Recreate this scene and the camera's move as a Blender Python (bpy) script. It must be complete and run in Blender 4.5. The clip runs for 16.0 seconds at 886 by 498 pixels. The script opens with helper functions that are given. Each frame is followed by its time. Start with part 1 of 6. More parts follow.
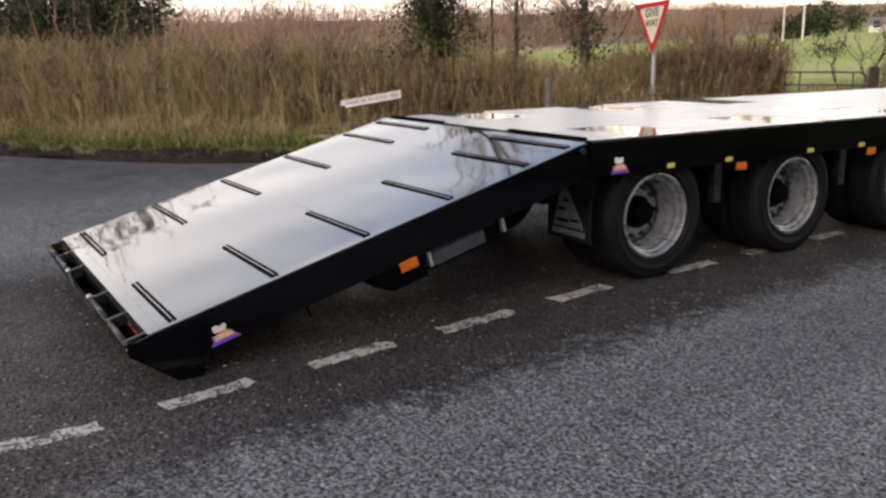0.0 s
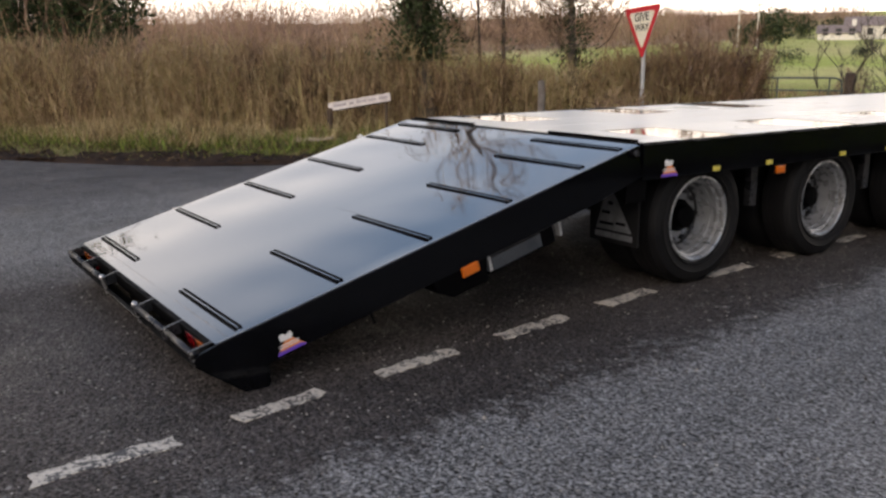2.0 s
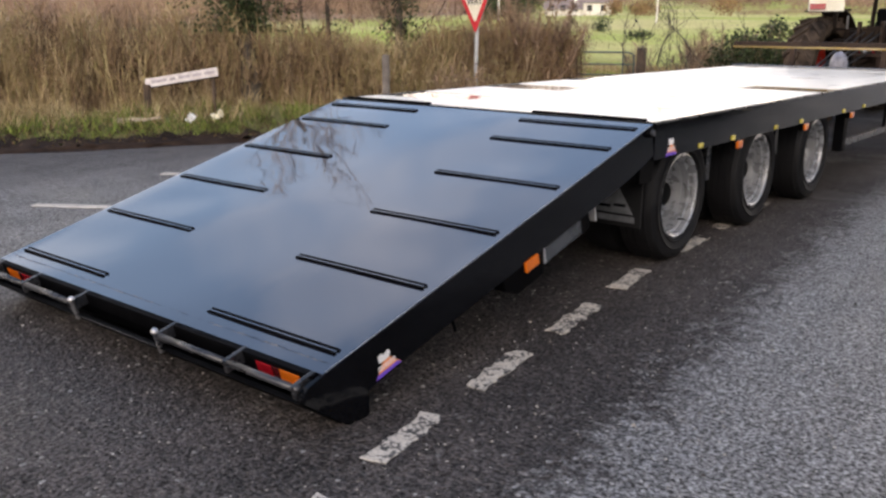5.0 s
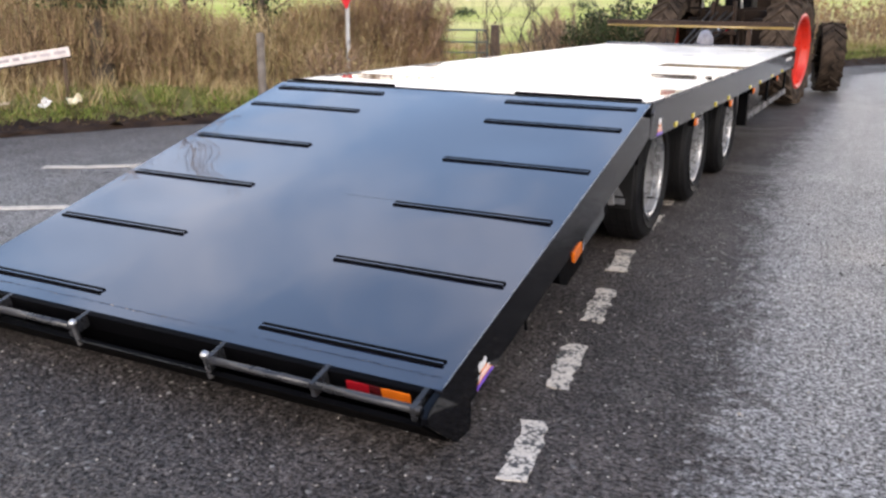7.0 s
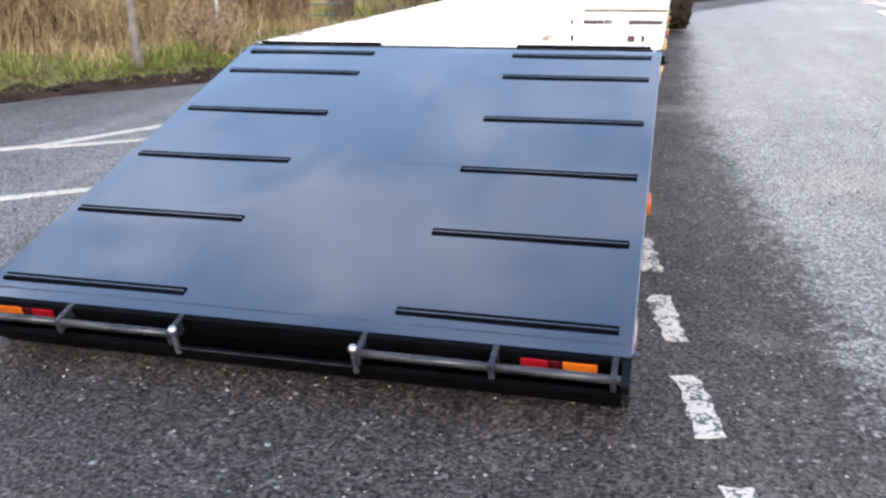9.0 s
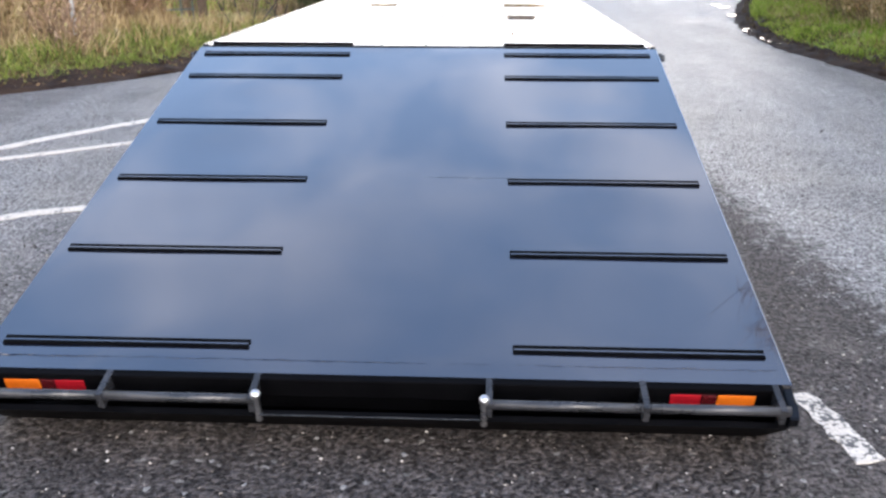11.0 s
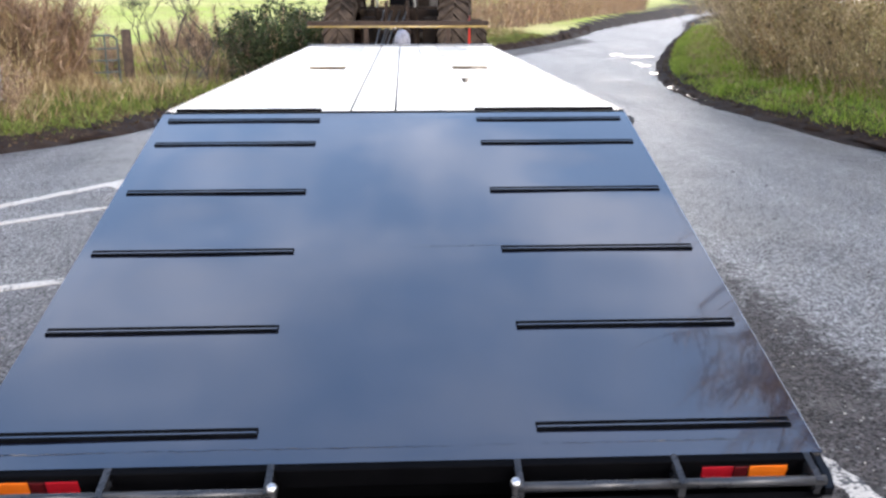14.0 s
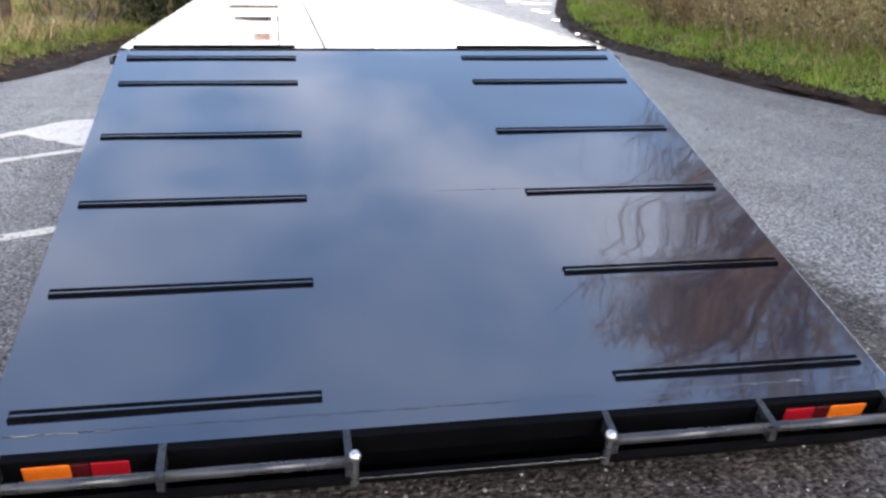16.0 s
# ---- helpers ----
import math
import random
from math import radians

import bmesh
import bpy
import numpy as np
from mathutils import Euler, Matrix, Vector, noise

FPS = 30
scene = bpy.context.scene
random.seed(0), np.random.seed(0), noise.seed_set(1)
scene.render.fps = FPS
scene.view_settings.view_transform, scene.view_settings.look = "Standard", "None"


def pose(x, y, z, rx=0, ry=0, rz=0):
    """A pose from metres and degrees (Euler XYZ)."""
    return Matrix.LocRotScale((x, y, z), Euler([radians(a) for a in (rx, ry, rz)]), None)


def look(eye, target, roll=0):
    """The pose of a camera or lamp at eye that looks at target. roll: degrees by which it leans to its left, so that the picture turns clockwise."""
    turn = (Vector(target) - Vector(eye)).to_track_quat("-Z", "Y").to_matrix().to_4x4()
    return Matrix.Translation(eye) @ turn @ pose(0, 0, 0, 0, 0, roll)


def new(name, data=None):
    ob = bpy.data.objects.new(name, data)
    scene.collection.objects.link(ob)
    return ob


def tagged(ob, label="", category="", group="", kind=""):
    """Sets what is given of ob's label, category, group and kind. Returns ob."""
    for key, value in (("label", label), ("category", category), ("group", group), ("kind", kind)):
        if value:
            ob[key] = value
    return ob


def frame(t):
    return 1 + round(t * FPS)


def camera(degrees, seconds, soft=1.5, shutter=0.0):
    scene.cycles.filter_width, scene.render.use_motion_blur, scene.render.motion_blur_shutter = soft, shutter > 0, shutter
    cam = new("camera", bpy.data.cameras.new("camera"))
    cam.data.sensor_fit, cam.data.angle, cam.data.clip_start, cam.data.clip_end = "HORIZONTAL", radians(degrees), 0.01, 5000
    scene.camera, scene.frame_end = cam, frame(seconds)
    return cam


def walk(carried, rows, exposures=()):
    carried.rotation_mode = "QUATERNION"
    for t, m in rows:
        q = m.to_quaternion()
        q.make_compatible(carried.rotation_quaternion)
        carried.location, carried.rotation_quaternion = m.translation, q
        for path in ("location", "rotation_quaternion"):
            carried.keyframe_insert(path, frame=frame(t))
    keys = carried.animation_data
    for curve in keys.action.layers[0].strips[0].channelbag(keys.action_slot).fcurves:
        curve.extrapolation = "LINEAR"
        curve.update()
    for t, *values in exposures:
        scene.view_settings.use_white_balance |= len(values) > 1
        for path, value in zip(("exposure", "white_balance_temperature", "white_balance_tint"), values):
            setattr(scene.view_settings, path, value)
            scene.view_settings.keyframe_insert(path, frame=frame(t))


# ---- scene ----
cam = camera(53.7, 16.0, soft=2.6)
# seconds, eye, target, roll
PATH = [
    (0, (5.139, -0.700, 1.471), (3.467, 0.305, 1.027), -0.88),
    (0.5, (5.040, -0.817, 1.472), (3.406, 0.254, 1.041), -2.05),
    (1, (4.972, -0.895, 1.476), (3.369, 0.234, 1.081), -0.78),
    (1.5, (4.873, -0.973, 1.454), (3.239, 0.113, 1.066), -0.52),
    (2, (4.749, -1.091, 1.452), (3.130, -0.001, 1.016), -0.40),
    (2.5, (4.610, -1.301, 1.459), (3.089, -0.085, 1.004), -0.17),
    (3, (4.455, -1.475, 1.472), (3.023, -0.157, 1.009), -0.09),
    (5.3, (3.303, -1.963, 1.465), (2.110, -0.442, 0.955), 0.80),
    (5.5, (3.214, -1.999, 1.456), (2.048, -0.461, 0.933), 1.15),
    (6, (2.944, -2.140, 1.460), (1.890, -0.535, 0.899), 0.85),
    (6.5, (2.698, -2.222, 1.462), (1.736, -0.560, 0.902), 0.82),
    (7, (2.430, -2.247, 1.459), (1.562, -0.528, 0.919), 0.72),
    (7.5, (2.157, -2.354, 1.455), (1.436, -0.571, 0.905), 0.51),
    (8, (1.899, -2.451, 1.459), (1.288, -0.642, 0.865), 0.22),
    (8.5, (1.595, -2.461, 1.466), (1.039, -0.647, 0.834), -0.00),
    (9, (1.303, -2.516, 1.486), (0.829, -0.683, 0.840), -0.62),
    (11.5, (0.213, -2.204, 1.487), (0.190, -0.316, 0.828), -0.34),
    (12, (0.164, -2.169, 1.510), (0.200, -0.259, 0.917), -0.82),
    (12.5, (0.093, -2.172, 1.518), (0.203, -0.259, 0.943), 0.24),
    (13, (0.070, -2.162, 1.520), (0.174, -0.248, 0.949), 0.67),
    (13.5, (0.056, -2.151, 1.517), (0.147, -0.232, 0.960), 0.21),
    (14, (0.039, -2.166, 1.512), (0.124, -0.243, 0.971), -0.04),
    (14.5, (0.001, -2.163, 1.495), (0.079, -0.244, 0.935), -0.53),
    (15, (-0.094, -2.109, 1.479), (0.021, -0.209, 0.864), -0.85),
    (15.5, (-0.261, -1.951, 1.453), (-0.068, -0.058, 0.835), 0.10),
    (16, (-0.483, -1.919, 1.429), (-0.134, -0.059, 0.783), 1.19),
]
EXPOSURES = [(0, 0.5, 7700, 17), (1.5, 0.33, 7750, 16), (3, 0.52, 7600, 16), (5.5, 1.02, 7550, 17), (7, 1.38, 7300, 16), (9, 1.77, 6900, 14), (11.5, 1.9, 6950, 14), (13.5, 1.70, 6850, 14), (16, 1.76, 6880, 14)]
walk(cam, [(t, look(e, g, r)) for t, e, g, r in PATH], EXPOSURES)

# ---------------------------------------------------------------- light
SUN_EL, SUN_AZ = 32.0, 150.0          # degrees; azimuth from +y towards +x
world = bpy.data.worlds.new("sky")
scene.world = world
world.use_nodes = True
wn, wl = world.node_tree.nodes, world.node_tree.links
wn.clear()
sky = wn.new("ShaderNodeTexSky")
sky.sky_type = 'NISHITA'
sky.sun_disc = False
sky.sun_elevation = radians(SUN_EL)
sky.sun_rotation = radians(SUN_AZ)
sky.air_density, sky.dust_density, sky.ozone_density = 1.3, 0.6, 3.0
co = wn.new("ShaderNodeTexCoord")
mp = wn.new("ShaderNodeMapping")
mp.inputs["Scale"].default_value = (1.0, 1.0, 2.4)
cl = wn.new("ShaderNodeTexNoise")
cl.inputs["Scale"].default_value = 2.3
cl.inputs["Detail"].default_value = 5
cl.inputs["Roughness"].default_value = 0.55
ramp_c = wn.new("ShaderNodeValToRGB")
ramp_c.color_ramp.elements[0].position, ramp_c.color_ramp.elements[1].position = 0.47, 0.86
ramp_c.color_ramp.elements[0].color = (0.015, 0.015, 0.015, 1)
ramp_c.color_ramp.elements[1].color = (0.36, 0.36, 0.36, 1)
sep = wn.new("ShaderNodeSeparateXYZ")
low = wn.new("ShaderNodeMapRange")      # cloud closes towards the horizon
low.inputs[1].default_value, low.inputs[2].default_value = 0.08, 0.45
low.inputs[3].default_value, low.inputs[4].default_value = 1.0, 0.0
mx = wn.new("ShaderNodeMath")
mx.operation = 'MAXIMUM'
bg = wn.new("ShaderNodeBackground")
bg.inputs["Strength"].default_value = 0.15
cloud = wn.new("ShaderNodeBackground")
cloud.inputs["Color"].default_value = (1.0, 0.945, 0.90, 1)
cloud.inputs["Strength"].default_value = 1.7
mix = wn.new("ShaderNodeMixShader")
out = wn.new("ShaderNodeOutputWorld")
wl.new(co.outputs["Generated"], mp.inputs["Vector"])
wl.new(mp.outputs[0], cl.inputs["Vector"])
wl.new(cl.outputs["Fac"], ramp_c.inputs[0])
wl.new(co.outputs["Generated"], sep.inputs[0])
wl.new(sep.outputs["Z"], low.inputs[0])
thin = wn.new("ShaderNodeMapRange")     # thinner cloud overhead
thin.inputs[1].default_value, thin.inputs[2].default_value = 0.66, 0.80
thin.inputs[3].default_value, thin.inputs[4].default_value = 1.0, 0.28
thinned = wn.new("ShaderNodeMath")
thinned.operation = 'MULTIPLY'
wl.new(sep.outputs["Z"], thin.inputs[0])
wl.new(ramp_c.outputs[0], thinned.inputs[0])
wl.new(thin.outputs[0], thinned.inputs[1])
wl.new(thinned.outputs[0], mx.inputs[0])
wl.new(low.outputs[0], mx.inputs[1])
wl.new(mx.outputs[0], mix.inputs[0])
wl.new(sky.outputs[0], bg.inputs["Color"])
wl.new(bg.outputs[0], mix.inputs[1])
wl.new(cloud.outputs[0], mix.inputs[2])
wl.new(mix.outputs[0], out.inputs["Surface"])
sun = new("sun", bpy.data.lights.new("sun", 'SUN'))
sun.data.energy, sun.data.angle, sun.data.color = 0.8, radians(36), (1.0, 0.95, 0.88)
az, el = radians(SUN_AZ), radians(SUN_EL)
sun.matrix_world = look((30 * math.sin(az) * math.cos(el), 30 * math.cos(az) * math.cos(el), 30 * math.sin(el)), (0, 0, 0))


# ---------------------------------------------------------------- materials
def nodes_of(name):
    m = bpy.data.materials.new(name)
    m.use_nodes = True
    nt = m.node_tree
    return m, nt.nodes, nt.links, nt.nodes["Principled BSDF"]


def noise_node(n, l, scale, detail=4.0, rough=0.55, vec=None, stretch=None):
    t = n.new("ShaderNodeTexNoise")
    t.inputs["Scale"].default_value, t.inputs["Detail"].default_value, t.inputs["Roughness"].default_value = scale, detail, rough
    if vec is None:
        vec = n.new("ShaderNodeTexCoord").outputs["Object"]
    if stretch:
        k = n.new("ShaderNodeMapping")
        k.inputs["Scale"].default_value = stretch
        l.new(vec, k.inputs["Vector"])
        vec = k.outputs[0]
    l.new(vec, t.inputs["Vector"])
    return t.outputs["Fac"]


def mapped(n, l, fac, lo, hi, a=0.0, b=1.0):
    r = n.new("ShaderNodeMapRange")
    r.inputs[1].default_value, r.inputs[2].default_value, r.inputs[3].default_value, r.inputs[4].default_value = lo, hi, a, b
    l.new(fac, r.inputs[0])
    return r.outputs[0]


def blend(n, l, fac, c1, c2, mode='MIX'):
    m = n.new("ShaderNodeMixRGB")
    m.blend_type = mode
    for i, v in ((0, fac), (1, c1), (2, c2)):
        if isinstance(v, (int, float)):
            m.inputs[i].default_value = v
        elif isinstance(v, tuple):
            m.inputs[i].default_value = (*v, 1)
        else:
            l.new(v, m.inputs[i])
    return m.outputs[0]


def bump(n, l, bsdf, fac, strength, dist):
    b = n.new("ShaderNodeBump")
    b.inputs["Strength"].default_value, b.inputs["Distance"].default_value = strength, dist
    l.new(fac, b.inputs["Height"])
    l.new(b.outputs[0], bsdf.inputs["Normal"])


def plain(name, c1, c2, rough=(0.4, 0.6), metal=0.0, scale=8.0, fine=90.0, relief=0.15, coat=0.0):
    """Two tones in patches, a fine grain, uneven gloss."""
    m, n, l, b = nodes_of(name)
    big = noise_node(n, l, scale)
    small = noise_node(n, l, fine, 3)
    col = blend(n, l, mapped(n, l, big, 0.35, 0.65), c1, c2)
    g = mapped(n, l, small, 0.3, 0.7, 0.85, 1.12)
    l.new(blend(n, l, 1.0, col, g, 'MULTIPLY'), b.inputs["Base Color"])
    l.new(mapped(n, l, big, 0.3, 0.7, *rough), b.inputs["Roughness"])
    b.inputs["Metallic"].default_value = metal
    b.inputs["Coat Weight"].default_value = coat
    if relief:
        bump(n, l, b, small, relief, 0.002)
    return m


def strand(name, tones, rough=0.7, big_scale=0.6, stretch=None, spread_=0.8, gain=1.5):
    """Stems and leaves: each piece its own tone, with drifts of colour along the growth."""
    m, n, l, b = nodes_of(name)
    geo = n.new("ShaderNodeNewGeometry")
    r = n.new("ShaderNodeValToRGB")
    e = r.color_ramp.elements
    while len(e) < len(tones):
        e.new(0.5)
    for i, c in enumerate(tones):
        e[i].position, e[i].color = i / (len(tones) - 1), (*c, 1)
    drift = noise_node(n, l, big_scale, 3, 0.6, geo.outputs["Position"], stretch)
    add = n.new("ShaderNodeMath")
    add.operation = 'MULTIPLY_ADD'
    l.new(drift, add.inputs[0])
    add.inputs[1].default_value = gain
    sub = n.new("ShaderNodeMath")
    sub.operation = 'MULTIPLY_ADD'
    l.new(geo.outputs["Random Per Island"], sub.inputs[0])
    sub.inputs[1].default_value, sub.inputs[2].default_value = spread_, .5 - gain / 2 - spread_ / 2
    l.new(sub.outputs[0], add.inputs[2])
    l.new(add.outputs[0], r.inputs[0])
    l.new(r.outputs[0], b.inputs["Base Color"])
    b.inputs["Roughness"].default_value = rough
    b.inputs["Specular IOR Level"].default_value = 0.12
    return m


def asphalt_material():
    m, n, l, b = nodes_of("wet_asphalt")
    pos = n.new("ShaderNodeNewGeometry").outputs["Position"]
    stone = n.new("ShaderNodeTexVoronoi")
    stone.inputs["Scale"].default_value = 62
    l.new(pos, stone.inputs["Vector"])
    tone = n.new("ShaderNodeSeparateXYZ")
    l.new(stone.outputs["Color"], tone.inputs[0])
    patch = noise_node(n, l, 0.9, 5, 0.6, pos)
    grit = noise_node(n, l, 58, 3, 0.7, pos)
    coarse = noise_node(n, l, 17, 4, 0.65, pos)
    drift = noise_node(n, l, 3.2, 5, 0.65, pos)
    base = blend(n, l, mapped(n, l, patch, 0.3, 0.7), (0.036, 0.030, 0.028), (0.072, 0.061, 0.056))
    # paler running lane of the main road: part wear, part sky sheen in its colour
    sp = n.new("ShaderNodeSeparateXYZ")
    l.new(pos, sp.inputs[0])
    near = n.new("ShaderNodeMath")
    l.new(sp.outputs["X"], near.inputs[0])
    l.new(mapped(n, l, sp.outputs["Y"], -14.0, 6.0, -1.30, 0.60), near.inputs[1])
    lane = n.new("ShaderNodeMath")
    l.new(near.outputs[0], lane.inputs[0])
    l.new(mapped(n, l, sp.outputs["Y"], 20.0, 34.0, 0.0, -6.2), lane.inputs[1])
    wob = n.new("ShaderNodeMath")
    wob.operation = 'MULTIPLY_ADD'
    l.new(drift, wob.inputs[0])
    wob.inputs[1].default_value = 0.9
    l.new(lane.outputs[0], wob.inputs[2])
    mott = n.new("ShaderNodeMath")
    mott.operation = 'MULTIPLY_ADD'
    l.new(coarse, mott.inputs[0])
    mott.inputs[1].default_value = 0.7
    l.new(wob.outputs[0], mott.inputs[2])
    right = mapped(n, l, mott.outputs[0], 2.94, 3.24)
    vague = right.node      # edge of the wet lane and its painted sheen, lost towards the junction
    l.new(mapped(n, l, sp.outputs["Y"], -2.6, 0.3, 2.5, 2.86), vague.inputs[1])
    l.new(mapped(n, l, sp.outputs["Y"], -2.6, 0.3, 4.6, 3.12), vague.inputs[2])
    # pale belt on the side road: wet sky sheen put into the colour
    left = blend(n, l, 1.0, mapped(n, l, sp.outputs["X"], -1.1, -2.2, 0.0, 0.85), mapped(n, l, sp.outputs["X"], -3.6, -5.4, 1.0, 0.35), 'MULTIPLY')
    most = n.new("ShaderNodeMath")
    most.operation = 'MAXIMUM'
    l.new(right, most.inputs[0])
    l.new(left, most.inputs[1])
    worn = most.outputs[0]
    base = blend(n, l, worn, base, (0.176, 0.172, 0.170))
    # tracks polished by tyres, along the lane
    track = noise_node(n, l, 1.0, 4, 0.6, pos, (1.7, 0.10, 1))
    base = blend(n, l, 1.0, base, mapped(n, l, track, 0.35, 0.65, 0.78, 1.22), 'MULTIPLY')
    stain = noise_node(n, l, 0.55, 6, 0.7, pos)
    base = blend(n, l, mapped(n, l, stain, 0.55, 0.75, 0, 0.5), base, (0.030, 0.025, 0.021))
    # loose pale chippings, dark pits between them
    base = blend(n, l, 1.0, base, blend(n, l, worn, mapped(n, l, grit, 0.40, 0.60, 0.55, 1.40), mapped(n, l, grit, 0.41, 0.59, 0.28, 1.72)), 'MULTIPLY')
    base = blend(n, l, 1.0, base, mapped(n, l, coarse, 0.35, 0.65, 0.72, 1.28), 'MULTIPLY')
    # pits where stones have come out, in patches
    pit = mapped(n, l, noise_node(n, l, 27, 4, 0.6, pos), 0.38, 0.50, 0.62, 1.0)
    rough_patch = mapped(n, l, noise_node(n, l, 1.3, 3, 0.6, pos), 0.42, 0.60, 0.10, 1.0)
    base = blend(n, l, rough_patch, base, blend(n, l, 1.0, base, pit, 'MULTIPLY'))
    chip = mapped(n, l, grit, 0.52, 0.66, 0.0, 0.55)
    base = blend(n, l, blend(n, l, 1.0, chip, worn, 'MULTIPLY'), base, (0.24, 0.235, 0.225))
    speck = mapped(n, l, tone.outputs["X"], 0.978, 0.994)
    base = blend(n, l, mapped(n, l, speck, 0, 1, 0, 0.5), base, (0.36, 0.35, 0.33))
    # every stone its own tone
    base = blend(n, l, 1.0, base, mapped(n, l, tone.outputs["Y"], 0.0, 1.0, 0.38, 1.66), 'MULTIPLY')
    l.new(base, b.inputs["Base Color"])
    dry = blend(n, l, worn, mapped(n, l, drift, 0.35, 0.7, 0.55, 0.72), mapped(n, l, drift, 0.3, 0.7, 0.36, 0.50))
    # thin film of water left in shallow places
    film = noise_node(n, l, 1.0, 5, 0.6, pos, (0.55, 0.9, 1))
    l.new(blend(n, l, mapped(n, l, film, 0.54, 0.64, 0, 0.6), dry, (0.26, 0.26, 0.26)), b.inputs["Roughness"])
    gleam = blend(n, l, worn, mapped(n, l, grit, 0.40, 0.58, 0.06, 0.52), mapped(n, l, grit, 0.41, 0.56, 0.05, 0.70))
    l.new(blend(n, l, rough_patch, gleam, blend(n, l, 1.0, gleam, pit, 'MULTIPLY')), b.inputs["Specular IOR Level"])
    h = n.new("ShaderNodeMath")
    h.operation = 'MULTIPLY_ADD'
    l.new(grit, h.inputs[0])
    h.inputs[1].default_value = 1.6
    l.new(coarse, h.inputs[2])
    hs = n.new("ShaderNodeMath")
    hs.operation = 'MULTIPLY_ADD'
    l.new(stone.outputs["Distance"], hs.inputs[0])
    hs.inputs[1].default_value = -0.9
    l.new(h.outputs[0], hs.inputs[2])
    bump(n, l, b, hs.outputs[0], 0.85, 0.010)
    return m


def ground_material():
    m, n, l, b = nodes_of("field_grass")
    pos = n.new("ShaderNodeNewGeometry").outputs["Position"]
    big = noise_node(n, l, 0.035, 4, 0.6, pos)
    mid = noise_node(n, l, 0.5, 5, 0.6, pos)
    fine = noise_node(n, l, 9, 4, 0.6, pos)
    c = blend(n, l, mapped(n, l, big, 0.42, 0.6), (0.38, 0.46, 0.10), (0.62, 0.56, 0.25))
    c = blend(n, l, mapped(n, l, mid, 0.42, 0.66, 0, 0.65), c, (0.42, 0.35, 0.15))
    c = blend(n, l, 1.0, c, mapped(n, l, fine, 0.3, 0.7, 0.6, 1.3), 'MULTIPLY')
    sx = n.new("ShaderNodeSeparateXYZ")
    l.new(pos, sx.inputs[0])
    east = sx.outputs["X"]
    # russet scrub and dead bracken on the western slope
    heath = n.new("ShaderNodeMath")
    heath.operation = 'MULTIPLY_ADD'
    l.new(sx.outputs["Y"], heath.inputs[0])
    heath.inputs[1].default_value = 0.5
    l.new(east, heath.inputs[2])
    c = blend(n, l, mapped(n, l, heath.outputs[0], -33, -45), c, blend(n, l, mapped(n, l, mid, 0.35, 0.65), (0.22, 0.14, 0.10), (0.40, 0.275, 0.175)))
    away = n.new("ShaderNodeVectorMath")
    away.operation = 'DISTANCE'
    l.new(pos, away.inputs[0])
    away.inputs[1].default_value = (-3, 5, 0)
    c = blend(n, l, mapped(n, l, away.outputs["Value"], 14, 24, 0.85, 0.0), c, blend(n, l, mapped(n, l, east, 2.0, 4.0), blend(n, l, mid, (0.075, 0.068, 0.032), (0.15, 0.13, 0.062)), blend(n, l, mid, (0.085, 0.14, 0.025), (0.18, 0.22, 0.06))))
    l.new(c, b.inputs["Base Color"])
    b.inputs["Roughness"].default_value = 0.95
    b.inputs["Specular IOR Level"].default_value = 0.08
    bump(n, l, b, fine, 0.6, 0.05)
    return m


def paint_line_material(name, kept):
    """Road paint; kept: how much of it the traffic has left, 0.66 for worn."""
    m, n, l, b = nodes_of(name)
    pos = n.new("ShaderNodeNewGeometry").outputs["Position"]
    v = n.new("ShaderNodeTexVoronoi")
    v.inputs["Scale"].default_value = 60
    l.new(pos, v.inputs["Vector"])
    wear = noise_node(n, l, 9, 6, 0.7, pos)
    k = n.new("ShaderNodeMath")
    k.operation = 'MULTIPLY_ADD'
    l.new(v.outputs["Distance"], k.inputs[0])
    k.inputs[1].default_value = 0.35
    l.new(wear, k.inputs[2])
    f = mapped(n, l, k.outputs[0], kept, kept + 0.10)
    dirt = noise_node(n, l, 30, 4, 0.6, pos)
    white = blend(n, l, mapped(n, l, dirt, 0.3, 0.7), (0.66, 0.60, 0.52), (0.46, 0.41, 0.35))
    l.new(blend(n, l, f, white, (0.05, 0.048, 0.048)), b.inputs["Base Color"])
    b.inputs["Roughness"].default_value = 0.5
    bump(n, l, b, v.outputs["Distance"], 0.4, 0.004)
    return m


def gloss_black_material():
    m, n, l, b = nodes_of("black_gloss_paint")
    wave = noise_node(n, l, 1.7, 2, 0.4)
    dust = noise_node(n, l, 5, 5, 0.6)
    speck = noise_node(n, l, 160, 2, 0.5)
    c = blend(n, l, mapped(n, l, dust, 0.45, 0.8, 0, 0.6), (0.005, 0.007, 0.016), (0.011, 0.014, 0.026))
    l.new(c, b.inputs["Base Color"])
    l.new(mapped(n, l, dust, 0.35, 0.75, 0.035, 0.11), b.inputs["Roughness"])
    b.inputs["Specular IOR Level"].default_value = 0.7
    b.inputs["Coat Weight"].default_value = 1.0
    b.inputs["Coat IOR"].default_value = 2.0
    b.inputs["Coat Roughness"].default_value = 0.03
    h = blend(n, l, 0.02, wave, speck)
    bump(n, l, b, h, 0.12, 0.02)
    return m


